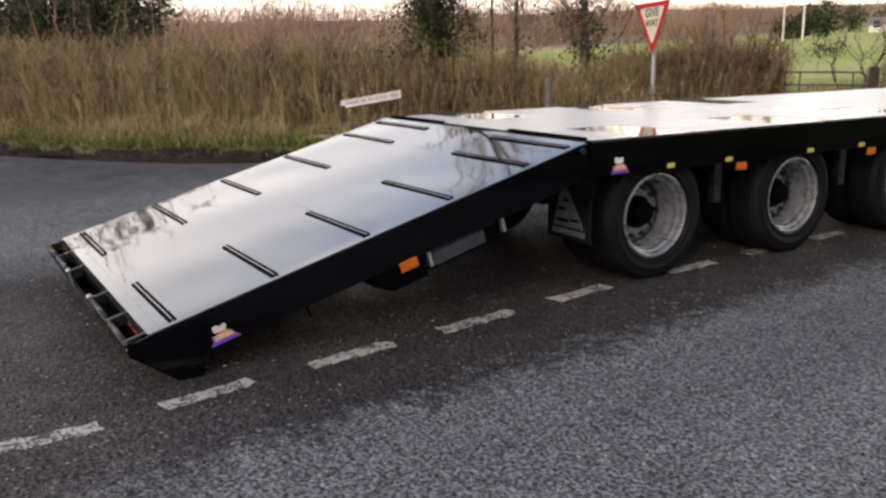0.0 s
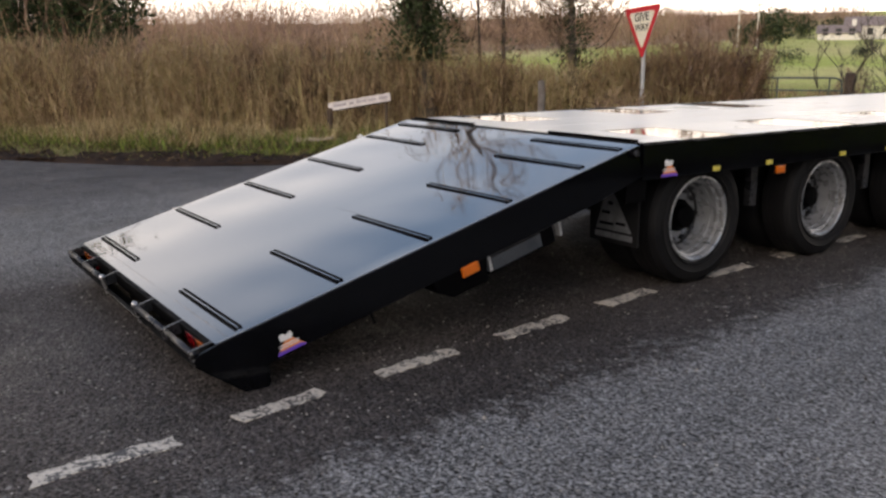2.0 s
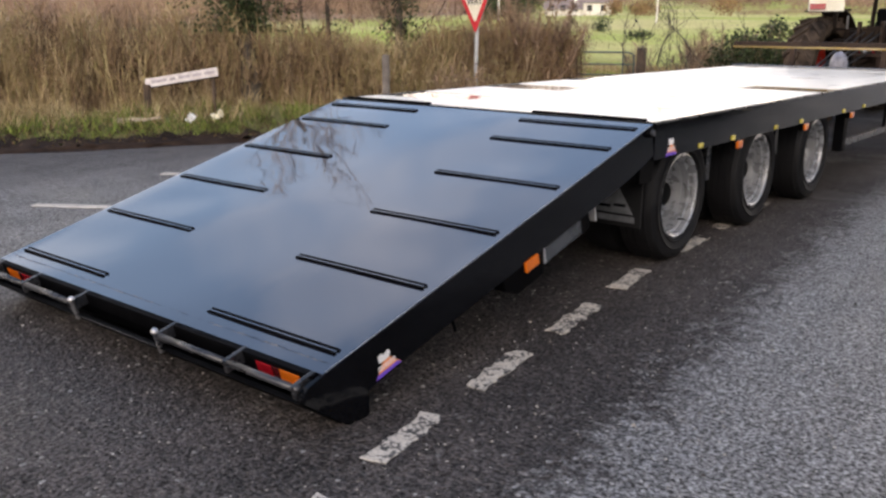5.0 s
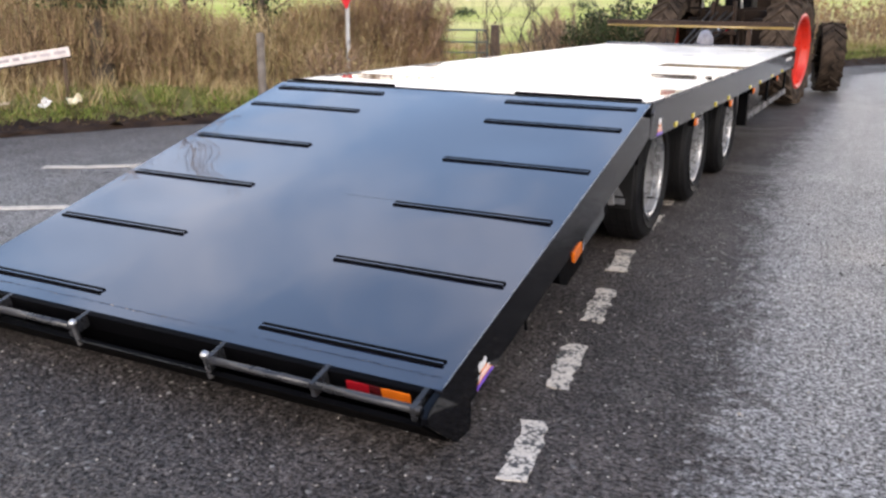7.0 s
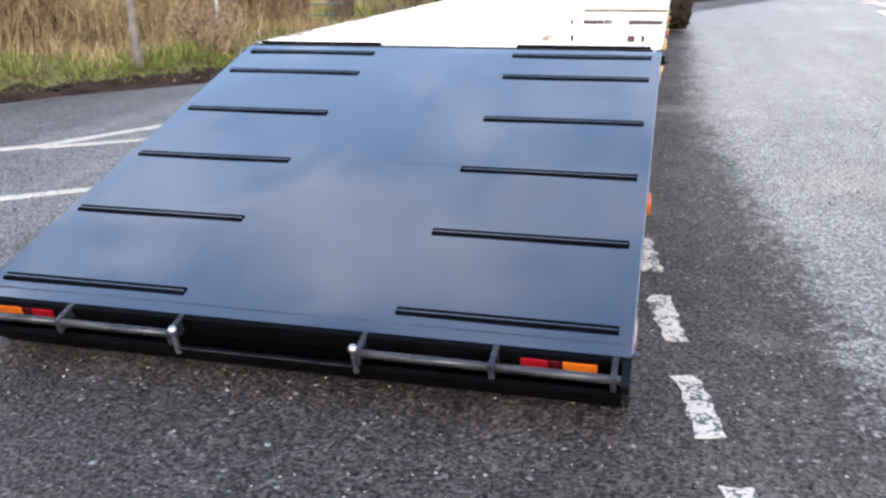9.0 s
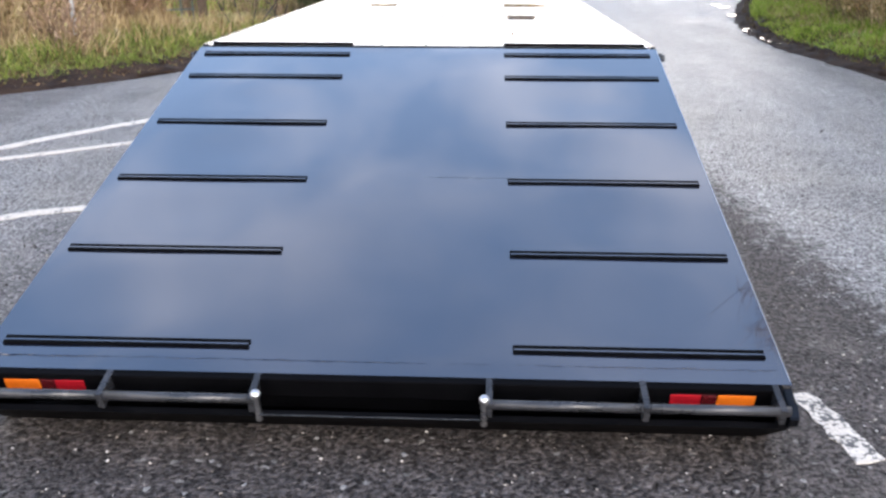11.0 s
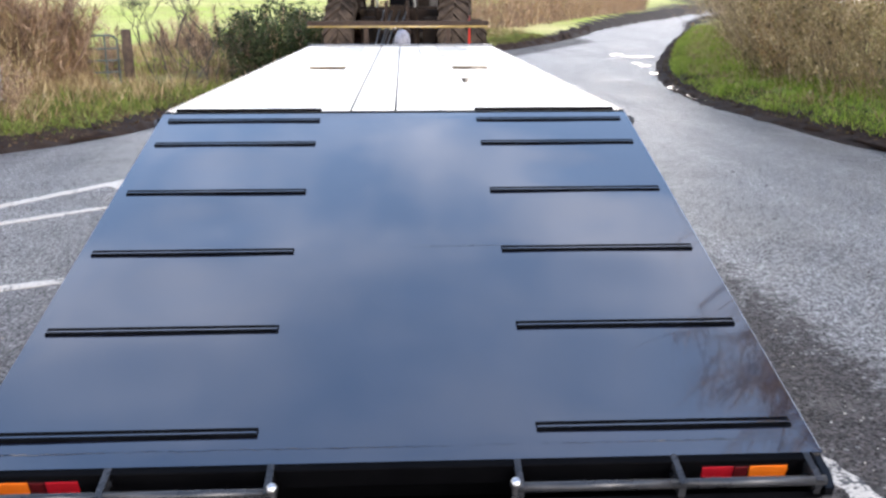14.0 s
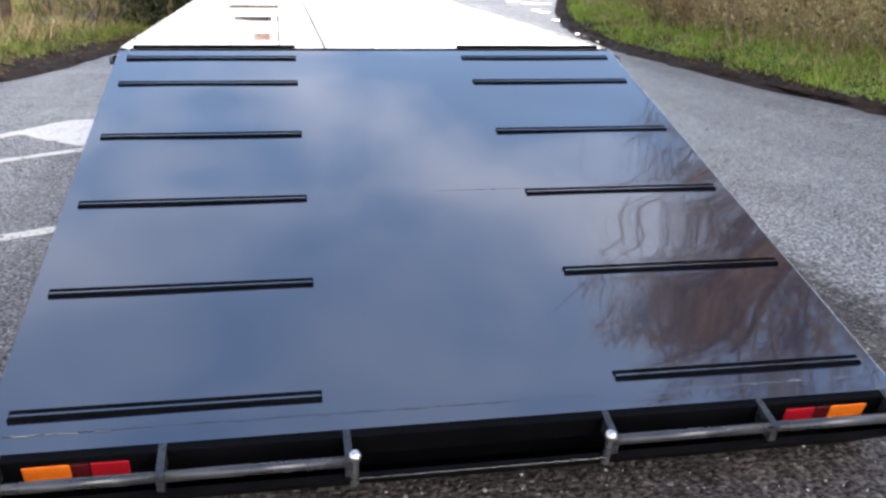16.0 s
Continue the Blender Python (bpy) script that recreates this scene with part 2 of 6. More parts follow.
def deck_material():
    m, n, l, b = nodes_of("wet_pale_boards")
    info = n.new("ShaderNodeObjectInfo")
    grain = noise_node(n, l, 6, 6, 0.65, None, (9, 0.6, 9))
    damp = noise_node(n, l, 1.6, 5, 0.6)
    c = blend(n, l, mapped(n, l, grain, 0.3, 0.7), (0.80, 0.765, 0.69), (0.87, 0.845, 0.785))
    c = blend(n, l, mapped(n, l, info.outputs["Random"], 0, 1, 0, 0.30), c, (0.80, 0.755, 0.65))
    c = blend(n, l, mapped(n, l, damp, 0.60, 0.80, 0, 0.4), c, (0.52, 0.44, 0.32))
    l.new(c, b.inputs["Base Color"])
    l.new(mapped(n, l, damp, 0.3, 0.65, 0.42, 0.26), b.inputs["Roughness"])
    b.inputs["Coat Weight"].default_value = 0.25
    b.inputs["Coat Roughness"].default_value = 0.22
    bump(n, l, b, grain, 0.08, 0.002)
    return m


ASPHALT = asphalt_material()
FIELD = ground_material()
LINE = paint_line_material("worn_road_paint", 0.66)
FRESHLINE = paint_line_material("sound_road_paint", 0.78)
GLOSS = gloss_black_material()
DECK = deck_material()
SATIN = plain("black_chassis_paint", (0.0012, 0.0012, 0.0016), (0.002, 0.002, 0.0025), (0.5, 0.65), relief=0.05)
SATIN.node_tree.nodes["Principled BSDF"].inputs["Specular IOR Level"].default_value = 0.04
GRIP = plain("black_grip_paint", (0.0012, 0.0012, 0.0016), (0.003, 0.003, 0.0035), (0.5, 0.7), relief=0.3)
GRIP.node_tree.nodes["Principled BSDF"].inputs["Specular IOR Level"].default_value = 0.012
SIDEBLACK = plain("black_side_paint", (0.0016, 0.0018, 0.0026), (0.003, 0.0034, 0.0046), (0.05, 0.11), scale=3, relief=0.01)
SIDEBLACK.node_tree.nodes["Principled BSDF"].inputs["Specular IOR Level"].default_value = 0.24
RUBBER = plain("tyre_rubber", (0.004, 0.004, 0.005), (0.009, 0.009, 0.0095), (0.55, 0.75), relief=0.2)
RUBBER.node_tree.nodes["Principled BSDF"].inputs["Specular IOR Level"].default_value = 0.2
MUDDY = plain("muddy_tyre_rubber", (0.022, 0.017, 0.014), (0.085, 0.062, 0.046), (0.8, 0.95), scale=6)
MUDDY.node_tree.nodes["Principled BSDF"].inputs["Specular IOR Level"].default_value = 0.08
RIM = plain("silver_rim_paint", (0.26, 0.268, 0.28), (0.36, 0.368, 0.38), (0.22, 0.36), 0.5, scale=14, fine=240, relief=0.08)
STEEL = plain("bright_steel", (0.6, 0.6, 0.6), (0.45, 0.45, 0.46), (0.25, 0.4), 1.0)
GREYBAR = plain("rubbed_grey_tube", (0.015, 0.016, 0.018), (0.036, 0.036, 0.040), (0.22, 0.35), 0.1, relief=0.05)
AMBER = plain("amber_lens", (0.66, 0.145, 0.012), (0.56, 0.115, 0.01), (0.1, 0.2), fine=220, relief=0.1, coat=0.5)
REDLENS = plain("red_lens", (0.33, 0.009, 0.016), (0.26, 0.007, 0.012), (0.1, 0.2), fine=220, relief=0.1, coat=0.5)
DARKLENS = plain("dark_red_lens", (0.075, 0.006, 0.008), (0.055, 0.005, 0.006), (0.1, 0.2), relief=0.1, coat=0.5)
YELLOW = plain("yellow_reflector", (0.62, 0.52, 0.10), (0.55, 0.45, 0.08), (0.2, 0.35), fine=200)
GALV = plain("galvanised_steel", (0.36, 0.37, 0.38), (0.46, 0.47, 0.48), (0.4, 0.55), 0.6)
GATE = plain("weathered_gate_steel", (0.06, 0.075, 0.07), (0.12, 0.14, 0.13), (0.5, 0.7), 0.2)
SIGNRED = plain("red_sign_sheet", (0.55, 0.02, 0.03), (0.62, 0.03, 0.04), (0.3, 0.45), relief=0.02)
SIGNCREAM = plain("cream_sign_sheet", (0.74, 0.68, 0.52), (0.80, 0.75, 0.62), (0.3, 0.45), relief=0.02)
INK = plain("black_lettering", (0.012, 0.012, 0.012), (0.02, 0.02, 0.02), (0.4, 0.5), relief=0)
FLAPMARK = plain("dull_silver_print", (0.13, 0.14, 0.15), (0.22, 0.23, 0.25), (0.3, 0.5), 0.4, scale=20, relief=0.05)
WHITE = plain("white_sheet", (0.70, 0.69, 0.68), (0.78, 0.77, 0.75), (0.4, 0.6), scale=20, relief=0.05)
OLDWHITE = plain("grimy_white_sheet", (0.62, 0.57, 0.54), (0.44, 0.38, 0.36), (0.5, 0.7), scale=9, fine=40, relief=0.05)
GREYINK = plain("faded_grey_print", (0.26, 0.23, 0.24), (0.40, 0.36, 0.37), (0.5, 0.6), relief=0)
BOARD = plain("weathered_tan_board", (0.26, 0.20, 0.13), (0.40, 0.32, 0.22), (0.6, 0.8), scale=10)
ORANGE = plain("orange_print", (0.72, 0.22, 0.06), (0.78, 0.28, 0.10), (0.25, 0.35), relief=0)
PURPLE = plain("purple_print", (0.12, 0.05, 0.42), (0.15, 0.07, 0.50), (0.25, 0.35), relief=0)
POSTWOOD = plain("weathered_post_wood", (0.045, 0.028, 0.018), (0.11, 0.072, 0.048), (0.8, 0.95), scale=6, fine=40, relief=0.5)
BARK = plain("dark_bark", (0.045, 0.034, 0.026), (0.10, 0.080, 0.060), (0.8, 0.95), scale=5, fine=30, relief=0.6)
TRACTORRED = plain("red_wheel_paint", (0.62, 0.035, 0.018), (0.52, 0.03, 0.018), (0.25, 0.4), relief=0.05)
TRACTORDARK = plain("grimy_tractor_iron", (0.007, 0.005, 0.004), (0.026, 0.017, 0.012), (0.6, 0.85), scale=4)
TRACTORDARK.node_tree.nodes["Principled BSDF"].inputs["Specular IOR Level"].default_value = 0.1
BEAM = plain("brown_beam_paint", (0.020, 0.012, 0.009), (0.042, 0.026, 0.018), (0.45, 0.6), relief=0.1)
BEAM.node_tree.nodes["Principled BSDF"].inputs["Specular IOR Level"].default_value = 0.15
# yellow-brown here is a sun glint on the rail, put into the base colour
RAILGLINT = plain("yellow_rail_glint", (0.30, 0.205, 0.065), (0.22, 0.15, 0.048), (0.10, 0.22), coat=0.6)
PANEL = plain("grey_panel", (0.035, 0.041, 0.048), (0.055, 0.062, 0.070), (0.12, 0.25), coat=0.4)
HOSEWRAP = plain("pale_hose_wrap", (0.20, 0.20, 0.24), (0.30, 0.30, 0.35), (0.2, 0.4), scale=20, coat=0.3)
HOUSEWALL = plain("pale_render", (0.74, 0.68, 0.60), (0.82, 0.77, 0.70), (0.8, 0.9), scale=1)
ROOF = plain("slate_roof", (0.20, 0.16, 0.15), (0.28, 0.22, 0.20), (0.6, 0.8), scale=1)
SOIL = plain("dark_muddy_edge", (0.016, 0.010, 0.008), (0.044, 0.028, 0.020), (0.7, 0.95), scale=4, fine=22, relief=1.0)
SOIL.node_tree.nodes["Principled BSDF"].inputs["Specular IOR Level"].default_value = 0.12
REED = strand("dry_hedge_stems", [(0.10, 0.063, 0.045), (0.28, 0.187, 0.115), (0.52, 0.37, 0.225), (0.46, 0.38, 0.18), (0.74, 0.58, 0.38)], 0.7, 1.3, (1, 1, .22), 0.6, 2.8)
TWIG = strand("bare_brown_twigs", [(0.065, 0.044, 0.035), (0.19, 0.125, 0.09), (0.36, 0.24, 0.165), (0.52, 0.385, 0.26)], 0.7, 1.6, (1, 1, .35))
GRASS = strand("verge_grass", [(0.10, 0.095, 0.034), (0.12, 0.175, 0.026), (0.20, 0.30, 0.036), (0.31, 0.41, 0.060), (0.38, 0.37, 0.13)], 0.6, 2.4, None, 0.9)
VERGEGRASS = strand("dull_verge_grass", [(0.070, 0.052, 0.028), (0.070, 0.088, 0.022), (0.12, 0.165, 0.030), (0.19, 0.235, 0.050), (0.27, 0.235, 0.10)], 0.6, 2.4, None, 0.9)
DRYGRASS = strand("dry_grass", [(0.10, 0.066, 0.034), (0.24, 0.165, 0.085), (0.38, 0.285, 0.15), (0.50, 0.40, 0.23)], 0.7, 2.2)
IVY = strand("ivy_leaves", [(0.014, 0.022, 0.010), (0.028, 0.046, 0.016), (0.055, 0.07, 0.03), (0.10, 0.11, 0.055)], 0.45, 1.6)
RUSSET = strand("russet_leaves", [(0.12, 0.07, 0.045), (0.26, 0.15, 0.085), (0.40, 0.26, 0.13), (0.20, 0.19, 0.07)], 0.7, 0.8)
FARWOOD = strand("far_winter_wood", [(0.17, 0.112, 0.086), (0.29, 0.19, 0.14), (0.41, 0.265, 0.19), (0.29, 0.235, 0.14)], 0.9, 0.08)


# ---------------------------------------------------------------- building helpers
def thing(name, label, category, group="", kind="", at=(0, 0, 0)):
    ob = new(name)
    ob.location = at
    bpy.context.view_layer.update()
    return tagged(ob, label, category, group, kind)


def finish(name, bm, material, smooth=False):
    me = bpy.data.meshes.new(name)
    if smooth:
        for e in bm.edges:
            if e.calc_face_angle(0) > 0.55:
                e.smooth = False
    bm.to_mesh(me)
    bm.free()
    me.materials.append(material)
    if smooth:
        for p in me.polygons:
            p.use_smooth = True
    return me


def part(name, bm, material, parent=None, label="", smooth=False):
    ob = new(name, finish(name, bm, material, smooth) if not isinstance(bm, bpy.types.Mesh) else bm)
    if parent is not None:
        top = parent if parent.parent is None else parent.parent
        ob.parent = parent
        ob.matrix_parent_inverse = Matrix.Translation(top.location).inverted()
        if parent.parent is not None:
            ob.matrix_parent_inverse = Matrix.Identity(4)
    if label:
        ob["label"] = label
    return ob


def box(x0, x1, y0, y1, z0, z1, bevel=0.0, bm=None, turn=None):
    own = bm is None
    b = bmesh.new()
    bmesh.ops.create_cube(b, size=1)
    for v in b.verts:
        v.co = Vector((x0 + (v.co.x + .5) * (x1 - x0), y0 + (v.co.y + .5) * (y1 - y0), z0 + (v.co.z + .5) * (z1 - z0)))
    if bevel:
        bmesh.ops.bevel(b, geom=b.edges[:], offset=bevel, segments=2, affect='EDGES', profile=0.6)
    if turn is not None:
        b.transform(turn)
    if own:
        return b
    me = bpy.data.meshes.new("tmp")
    b.to_mesh(me)
    b.free()
    bm.from_mesh(me)
    bpy.data.meshes.remove(me)
    return bm


def rod(a, b2, r0, r1=None, seg=10, bm=None):
    """A round bar from a to b2."""
    r1 = r0 if r1 is None else r1
    bm = bm or bmesh.new()
    a, b2 = Vector(a), Vector(b2)
    q = (b2 - a).to_track_quat('Z', 'Y').to_matrix()
    rings = []
    for c, r in ((a, r0), (b2, r1)):
        rings.append([bm.verts.new(c + q @ Vector((r * math.cos(2 * math.pi * i / seg), r * math.sin(2 * math.pi * i / seg), 0))) for i in range(seg)])
    for i in range(seg):
        bm.faces.new((rings[0][i], rings[0][(i + 1) % seg], rings[1][(i + 1) % seg], rings[1][i]))
    bm.faces.new(rings[0][::-1])
    bm.faces.new(rings[1])
    return bm


def prism(profile, x0, x1, place, bevel=0.0):
    """A flat plate with the outline profile (u, v), from x0 to x1; place maps (x, u, v) to the world."""
    bm = bmesh.new()
    a = [bm.verts.new(place(x0, u, v)) for u, v in profile]
    b = [bm.verts.new(place(x1, u, v)) for u, v in profile]
    k = len(profile)
    bm.faces.new(a)
    bm.faces.new(b[::-1])
    for i in range(k):
        bm.faces.new((a[i], b[i], b[(i + 1) % k], a[(i + 1) % k]))
    bmesh.ops.recalc_face_normals(bm, faces=bm.faces)
    if bevel:
        bmesh.ops.bevel(bm, geom=[e for e in bm.edges if e.calc_face_angle(0) > 0.6], offset=bevel, segments=2, affect='EDGES')
    return bm


def lathe(profile, seg, center, axis='X', bm=None, close=False):
    """Turn the outline (radius, offset along the axis) round the axis through center."""
    bm = bm or bmesh.new()
    rings = []
    for r, o in profile:
        ring = []
        for i in range(seg):
            a = 2 * math.pi * i / seg
            p = Vector((o, r * math.cos(a), r * math.sin(a))) if axis == 'X' else Vector((r * math.cos(a), r * math.sin(a), o))
            ring.append(bm.verts.new(Vector(center) + p))
        rings.append(ring)
    pairs = list(zip(rings, rings[1:])) + ([(rings[-1], rings[0])] if close else [])
    for p, q in pairs:
        for i in range(seg):
            bm.faces.new((p[i], p[(i + 1) % seg], q[(i + 1) % seg], q[i]))
    bmesh.ops.recalc_face_normals(bm, faces=bm.faces)
    return bm


def mesh_from(name, verts, faces, material, smooth=False):
    """A mesh from numpy arrays; all faces have the same number of corners."""
    me = bpy.data.meshes.new(name)
    verts, faces = np.asarray(verts, np.float32), np.asarray(faces, np.int32)
    me.vertices.add(len(verts))
    me.vertices.foreach_set("co", verts.ravel())
    k = faces.shape[1]
    me.loops.add(faces.size)
    me.loops.foreach_set("vertex_index", faces.ravel())
    me.polygons.add(len(faces))
    me.polygons.foreach_set("loop_start", np.arange(0, faces.size, k, dtype=np.int32))
    me.update(calc_edges=True)
    me.materials.append(material)
    if smooth:
        me.polygons.foreach_set("use_smooth", np.ones(len(faces), bool))
    return me


def stems(base, tip, width, bend, rng, sides=3):
    """Tapered, bent stems as triangles: base, tip (n, 3), width (n,), bend: metres by which the middle leaves the straight line."""
    n = len(base)
    mid = (base + tip) / 2 + rng.normal(0, 1, (n, 3)) * np.asarray(bend).reshape(-1, 1) * (1, 1, .3)
    ph = rng.uniform(0, 6.28, n)
    vs = []
    for c, w in ((base, width), (mid, width * .75), (tip, width * .2)):
        for s in range(sides):
            a = ph + 2 * math.pi * s / sides
            vs.append(c + np.stack([np.cos(a) * w, np.sin(a) * w, 0 * a], 1) / 2)
    v = np.stack(vs, 1).reshape(-1, 3)
    k = 3 * sides
    f = []
    for lev in range(2):
        for s in range(sides):
            a, b = lev * sides + s, lev * sides + (s + 1) % sides
            f += [(a, b, b + sides), (a, b + sides, a + sides)]
    f = (np.arange(n)[:, None, None] * k + np.array(f)[None]).reshape(-1, 3)
    return v, f


def blades(base, tip, width, bend, rng):
    """Flat tapering blades and thin twigs: three triangles each."""
    n = len(base)
    mid = (base + tip) / 2 + rng.normal(0, 1, (n, 3)) * np.asarray(bend).reshape(-1, 1) * (1, 1, .3)
    a = rng.uniform(0, 6.28, n)
    w = np.stack([np.cos(a), np.sin(a), .25 * np.sin(3 * a)], 1) * np.asarray(width).reshape(-1, 1) / 2
    v = np.stack([base - w, base + w, mid - w * .8, mid + w * .8, tip], 1).reshape(-1, 3)
    f = (np.arange(n)[:, None, None] * 5 + np.array([(0, 1, 3), (0, 3, 2), (2, 3, 4)])[None]).reshape(-1, 3)
    return v, f


def leaves(centre, size, rng, upright=0.0):
    """Small folded leaves: two triangles each."""
    n = len(centre)
    d = rng.normal(0, 1, (n, 3))
    d[:, 2] += upright
    d /= np.linalg.norm(d, axis=1, keepdims=True)
    e = np.cross(d, rng.normal(0, 1, (n, 3)))
    e /= np.linalg.norm(e, axis=1, keepdims=True)
    s = np.asarray(size).reshape(-1, 1)
    up = np.cross(d, e)
    v = np.stack([centre - d * s, centre + e * s * .5 + up * s * .15, centre + d * s, centre - e * s * .5 + up * s * .15], 1).reshape(-1, 3)
    f = (np.arange(n)[:, None, None] * 4 + np.array([(0, 1, 2), (0, 2, 3)])[None]).reshape(-1, 3)
    return v, f


def joined(*vf):
    vs, fs, k = [], [], 0
    for v, f in vf:
        vs.append(v)
        fs.append(f + k)
        k += len(v)
    return np.concatenate(vs), np.concatenate(fs)


def smoothstep(a, b, x):
    t = np.clip((x - a) / (b - a), 0, 1)
    return t * t * (3 - 2 * t)


# ---------------------------------------------------------------- the lie of the land
# edges of the tarmac, as lines in plan
LEFT_EDGE = [(-60, -34), (-30, -14), (-16, -3.6), (-11.5, -0.3), (-9.0, 1.3), (-7.4, 2.6), (-6.5, 4.2), (-5.7, 5.9), (-4.5, 7.1), (-3.7, 8.3),
             (-3.25, 9.9), (-2.8, 12.0), (-2.0, 15.6), (-0.6, 20), (1.7, 25), (4.6, 30.5), (8.5, 41), (13.5, 57), (30, 102), (60, 180)]
RIGHT_EDGE = [(9.0, -60), (7.2, -20), (6.3, 0), (5.75, 5), (5.35, 7.5), (5.1, 10), (5.0, 12), (5.35, 15), (6.4, 19.3), (8.2, 25), (11.2, 34), (16, 47.5), (24, 70), (46, 122), (75, 190)]


def curve_points(pts, step=0.35):
    """A smooth line through the corners."""
    p = np.array(pts, float)
    p = np.vstack([2 * p[0] - p[1], p, 2 * p[-1] - p[-2]])
    res = []
    for i in range(1, len(p) - 2):
        k = max(2, int(np.linalg.norm(p[i + 1] - p[i]) / step))
        t = np.linspace(0, 1, k, endpoint=False)[:, None]
        a, b, c, d = p[i - 1], p[i], p[i + 1], p[i + 2]
        res.append(.5 * (2 * b + (c - a) * t + (2 * a - 5 * b + 4 * c - d) * t ** 2 + (3 * b - a - 3 * c + d) * t ** 3))
    res.append(p[-2:-1])
    return np.vstack(res)


LEFT_LINE, RIGHT_LINE = curve_points(LEFT_EDGE), curve_points(RIGHT_EDGE)


def left_of(line, xy):
    """Signed distance of the points to a line in plan: positive to its left, going along it."""
    xy = np.asarray(xy, float)
    res = np.empty(len(xy))
    a, d = line[:-1], np.diff(line, axis=0)
    L2 = (d ** 2).sum(1)
    for s in range(0, len(xy), 4000):
        q = xy[s:s + 4000, None] - a[None]
        t = np.clip((q * d).sum(2) / L2, 0, 1)
        r = q - t[..., None] * d
        dist = (r ** 2).sum(2)
        i = dist.argmin(1)
        j = np.arange(len(i))
        side = np.sign(d[i, 0] * q[j, i, 1] - d[i, 1] * q[j, i, 0])
        res[s:s + 4000] = side * np.sqrt(dist[j, i])
    return res


def land_height(x, y):
    """The ground off the road: low banks by the tarmac, fields that rise to the north-west."""
    xy = np.stack([np.ravel(x), np.ravel(y)], 1)
    l, r = left_of(LEFT_LINE, xy), -left_of(RIGHT_LINE, xy)
    off = np.maximum(l, r)
    bank = 0.10 * smoothstep(0.0, 0.5, off) + 0.28 * smoothstep(0.5, 2.4, r) + 0.06 * smoothstep(0.4, 2.0, l)
    rr = np.hypot(xy[:, 0], xy[:, 1] - 4)
    az = np.degrees(np.arctan2(-xy[:, 0], xy[:, 1] - 4))
    w = smoothstep(-28, 6, az) * (1 - 0.12 * smoothstep(48, 62, az)) * (1 - smoothstep(110, 150, az))
    rise = w * (0.022 * np.clip(rr - 16, 0, 60) + 0.0185 * np.clip(rr - 76, 0, 125) + 0.06 * np.clip(rr - 201, 0, 260) + 0.02 * np.clip(rr - 461, 0, 600))
    gateway = 0.22 * np.exp(-((xy[:, 0] + 5.2) ** 2 + (xy[:, 1] - 14.9) ** 2) / 5.0)
    wave = 0.05 * np.sin(xy[:, 0] * 1.3 + xy[:, 1] * .7) * smoothstep(.6, 2.5, off)
    return np.where(off > 0, bank + rise + wave - gateway, -0.06 * smoothstep(0.0, -0.4, off)), off


# ---------------------------------------------------------------- ground and road
def spread(lo, hi, near, far_step):
    """Grid lines: close together round the middle, wider and wider outwards."""
    a = [0.0]
    st = near
    while a[-1] < hi:
        if a[-1] > 26:
            st = min(st * 1.16, far_step)
        a.append(a[-1] + st)
    b = [0.0]
    st = near
    while b[-1] < -lo:
        if b[-1] > 26:
            st = min(st * 1.16, far_step)
        b.append(b[-1] + st)
    return np.array([-q for q in b[:0:-1]] + a)


gx, gy = spread(-1800, 1800, 0.4, 120), spread(-1500, 1800, 0.4, 120) + 5
GX, GY = np.meshgrid(gx, gy, indexing='ij')
gz, _ = land_height(GX, GY)
nx, ny = GX.shape
gv = np.stack([GX.ravel(), GY.ravel(), gz], 1)
gi = np.arange(nx * ny).reshape(nx, ny)
gf = np.stack([gi[:-1, :-1], gi[1:, :-1], gi[1:, 1:], gi[:-1, 1:]], -1).reshape(-1, 4)
ground_mesh = mesh_from("ground", gv, gf, FIELD, True)
ground_mesh.materials.append(SOIL)
ground_mesh.polygons.foreach_set("material_index", (_.reshape(nx, ny)[gf // ny, gf % ny].min(1) < -0.05).astype(np.int32))
ground = tagged(new("ground", ground_mesh), "rough green and straw-coloured winter fields and verges", "ground", "", "structure")


def road_sheet():
    """The tarmac between its two edges: the winding road and the mouth of the side road."""
    k, m = 260, 14
    pl = LEFT_LINE[np.linspace(0, len(LEFT_LINE) - 1, k).astype(int)]
    pr = RIGHT_LINE[np.linspace(0, len(RIGHT_LINE) - 1, k).astype(int)]
    rng = np.random.default_rng(5)
    t = np.linspace(0, 1, m)
    P = pl[:, None] * (1 - t)[None, :, None] + pr[:, None] * t[None, :, None]
    z = np.zeros((k, m))
    z[:, 0] = z[:, -1] = -0.05
    rag = rng.normal(0, 0.05, (k, 2))
    P[:, 0] += rag
    P[:, -1] += rag[::-1]
    v = np.concatenate([P, z[..., None]], 2).reshape(-1, 3)
    i = np.arange(k * m).reshape(k, m)
    f = np.stack([i[:-1, :-1], i[:-1, 1:], i[1:, 1:], i[1:, :-1]], -1).reshape(-1, 4)
    return mesh_from("road", v, f, ASPHALT, True)


road = tagged(new("road", road_sheet()), "damp dark grey asphalt road with coarse pale chippings", "road", "", "structure")


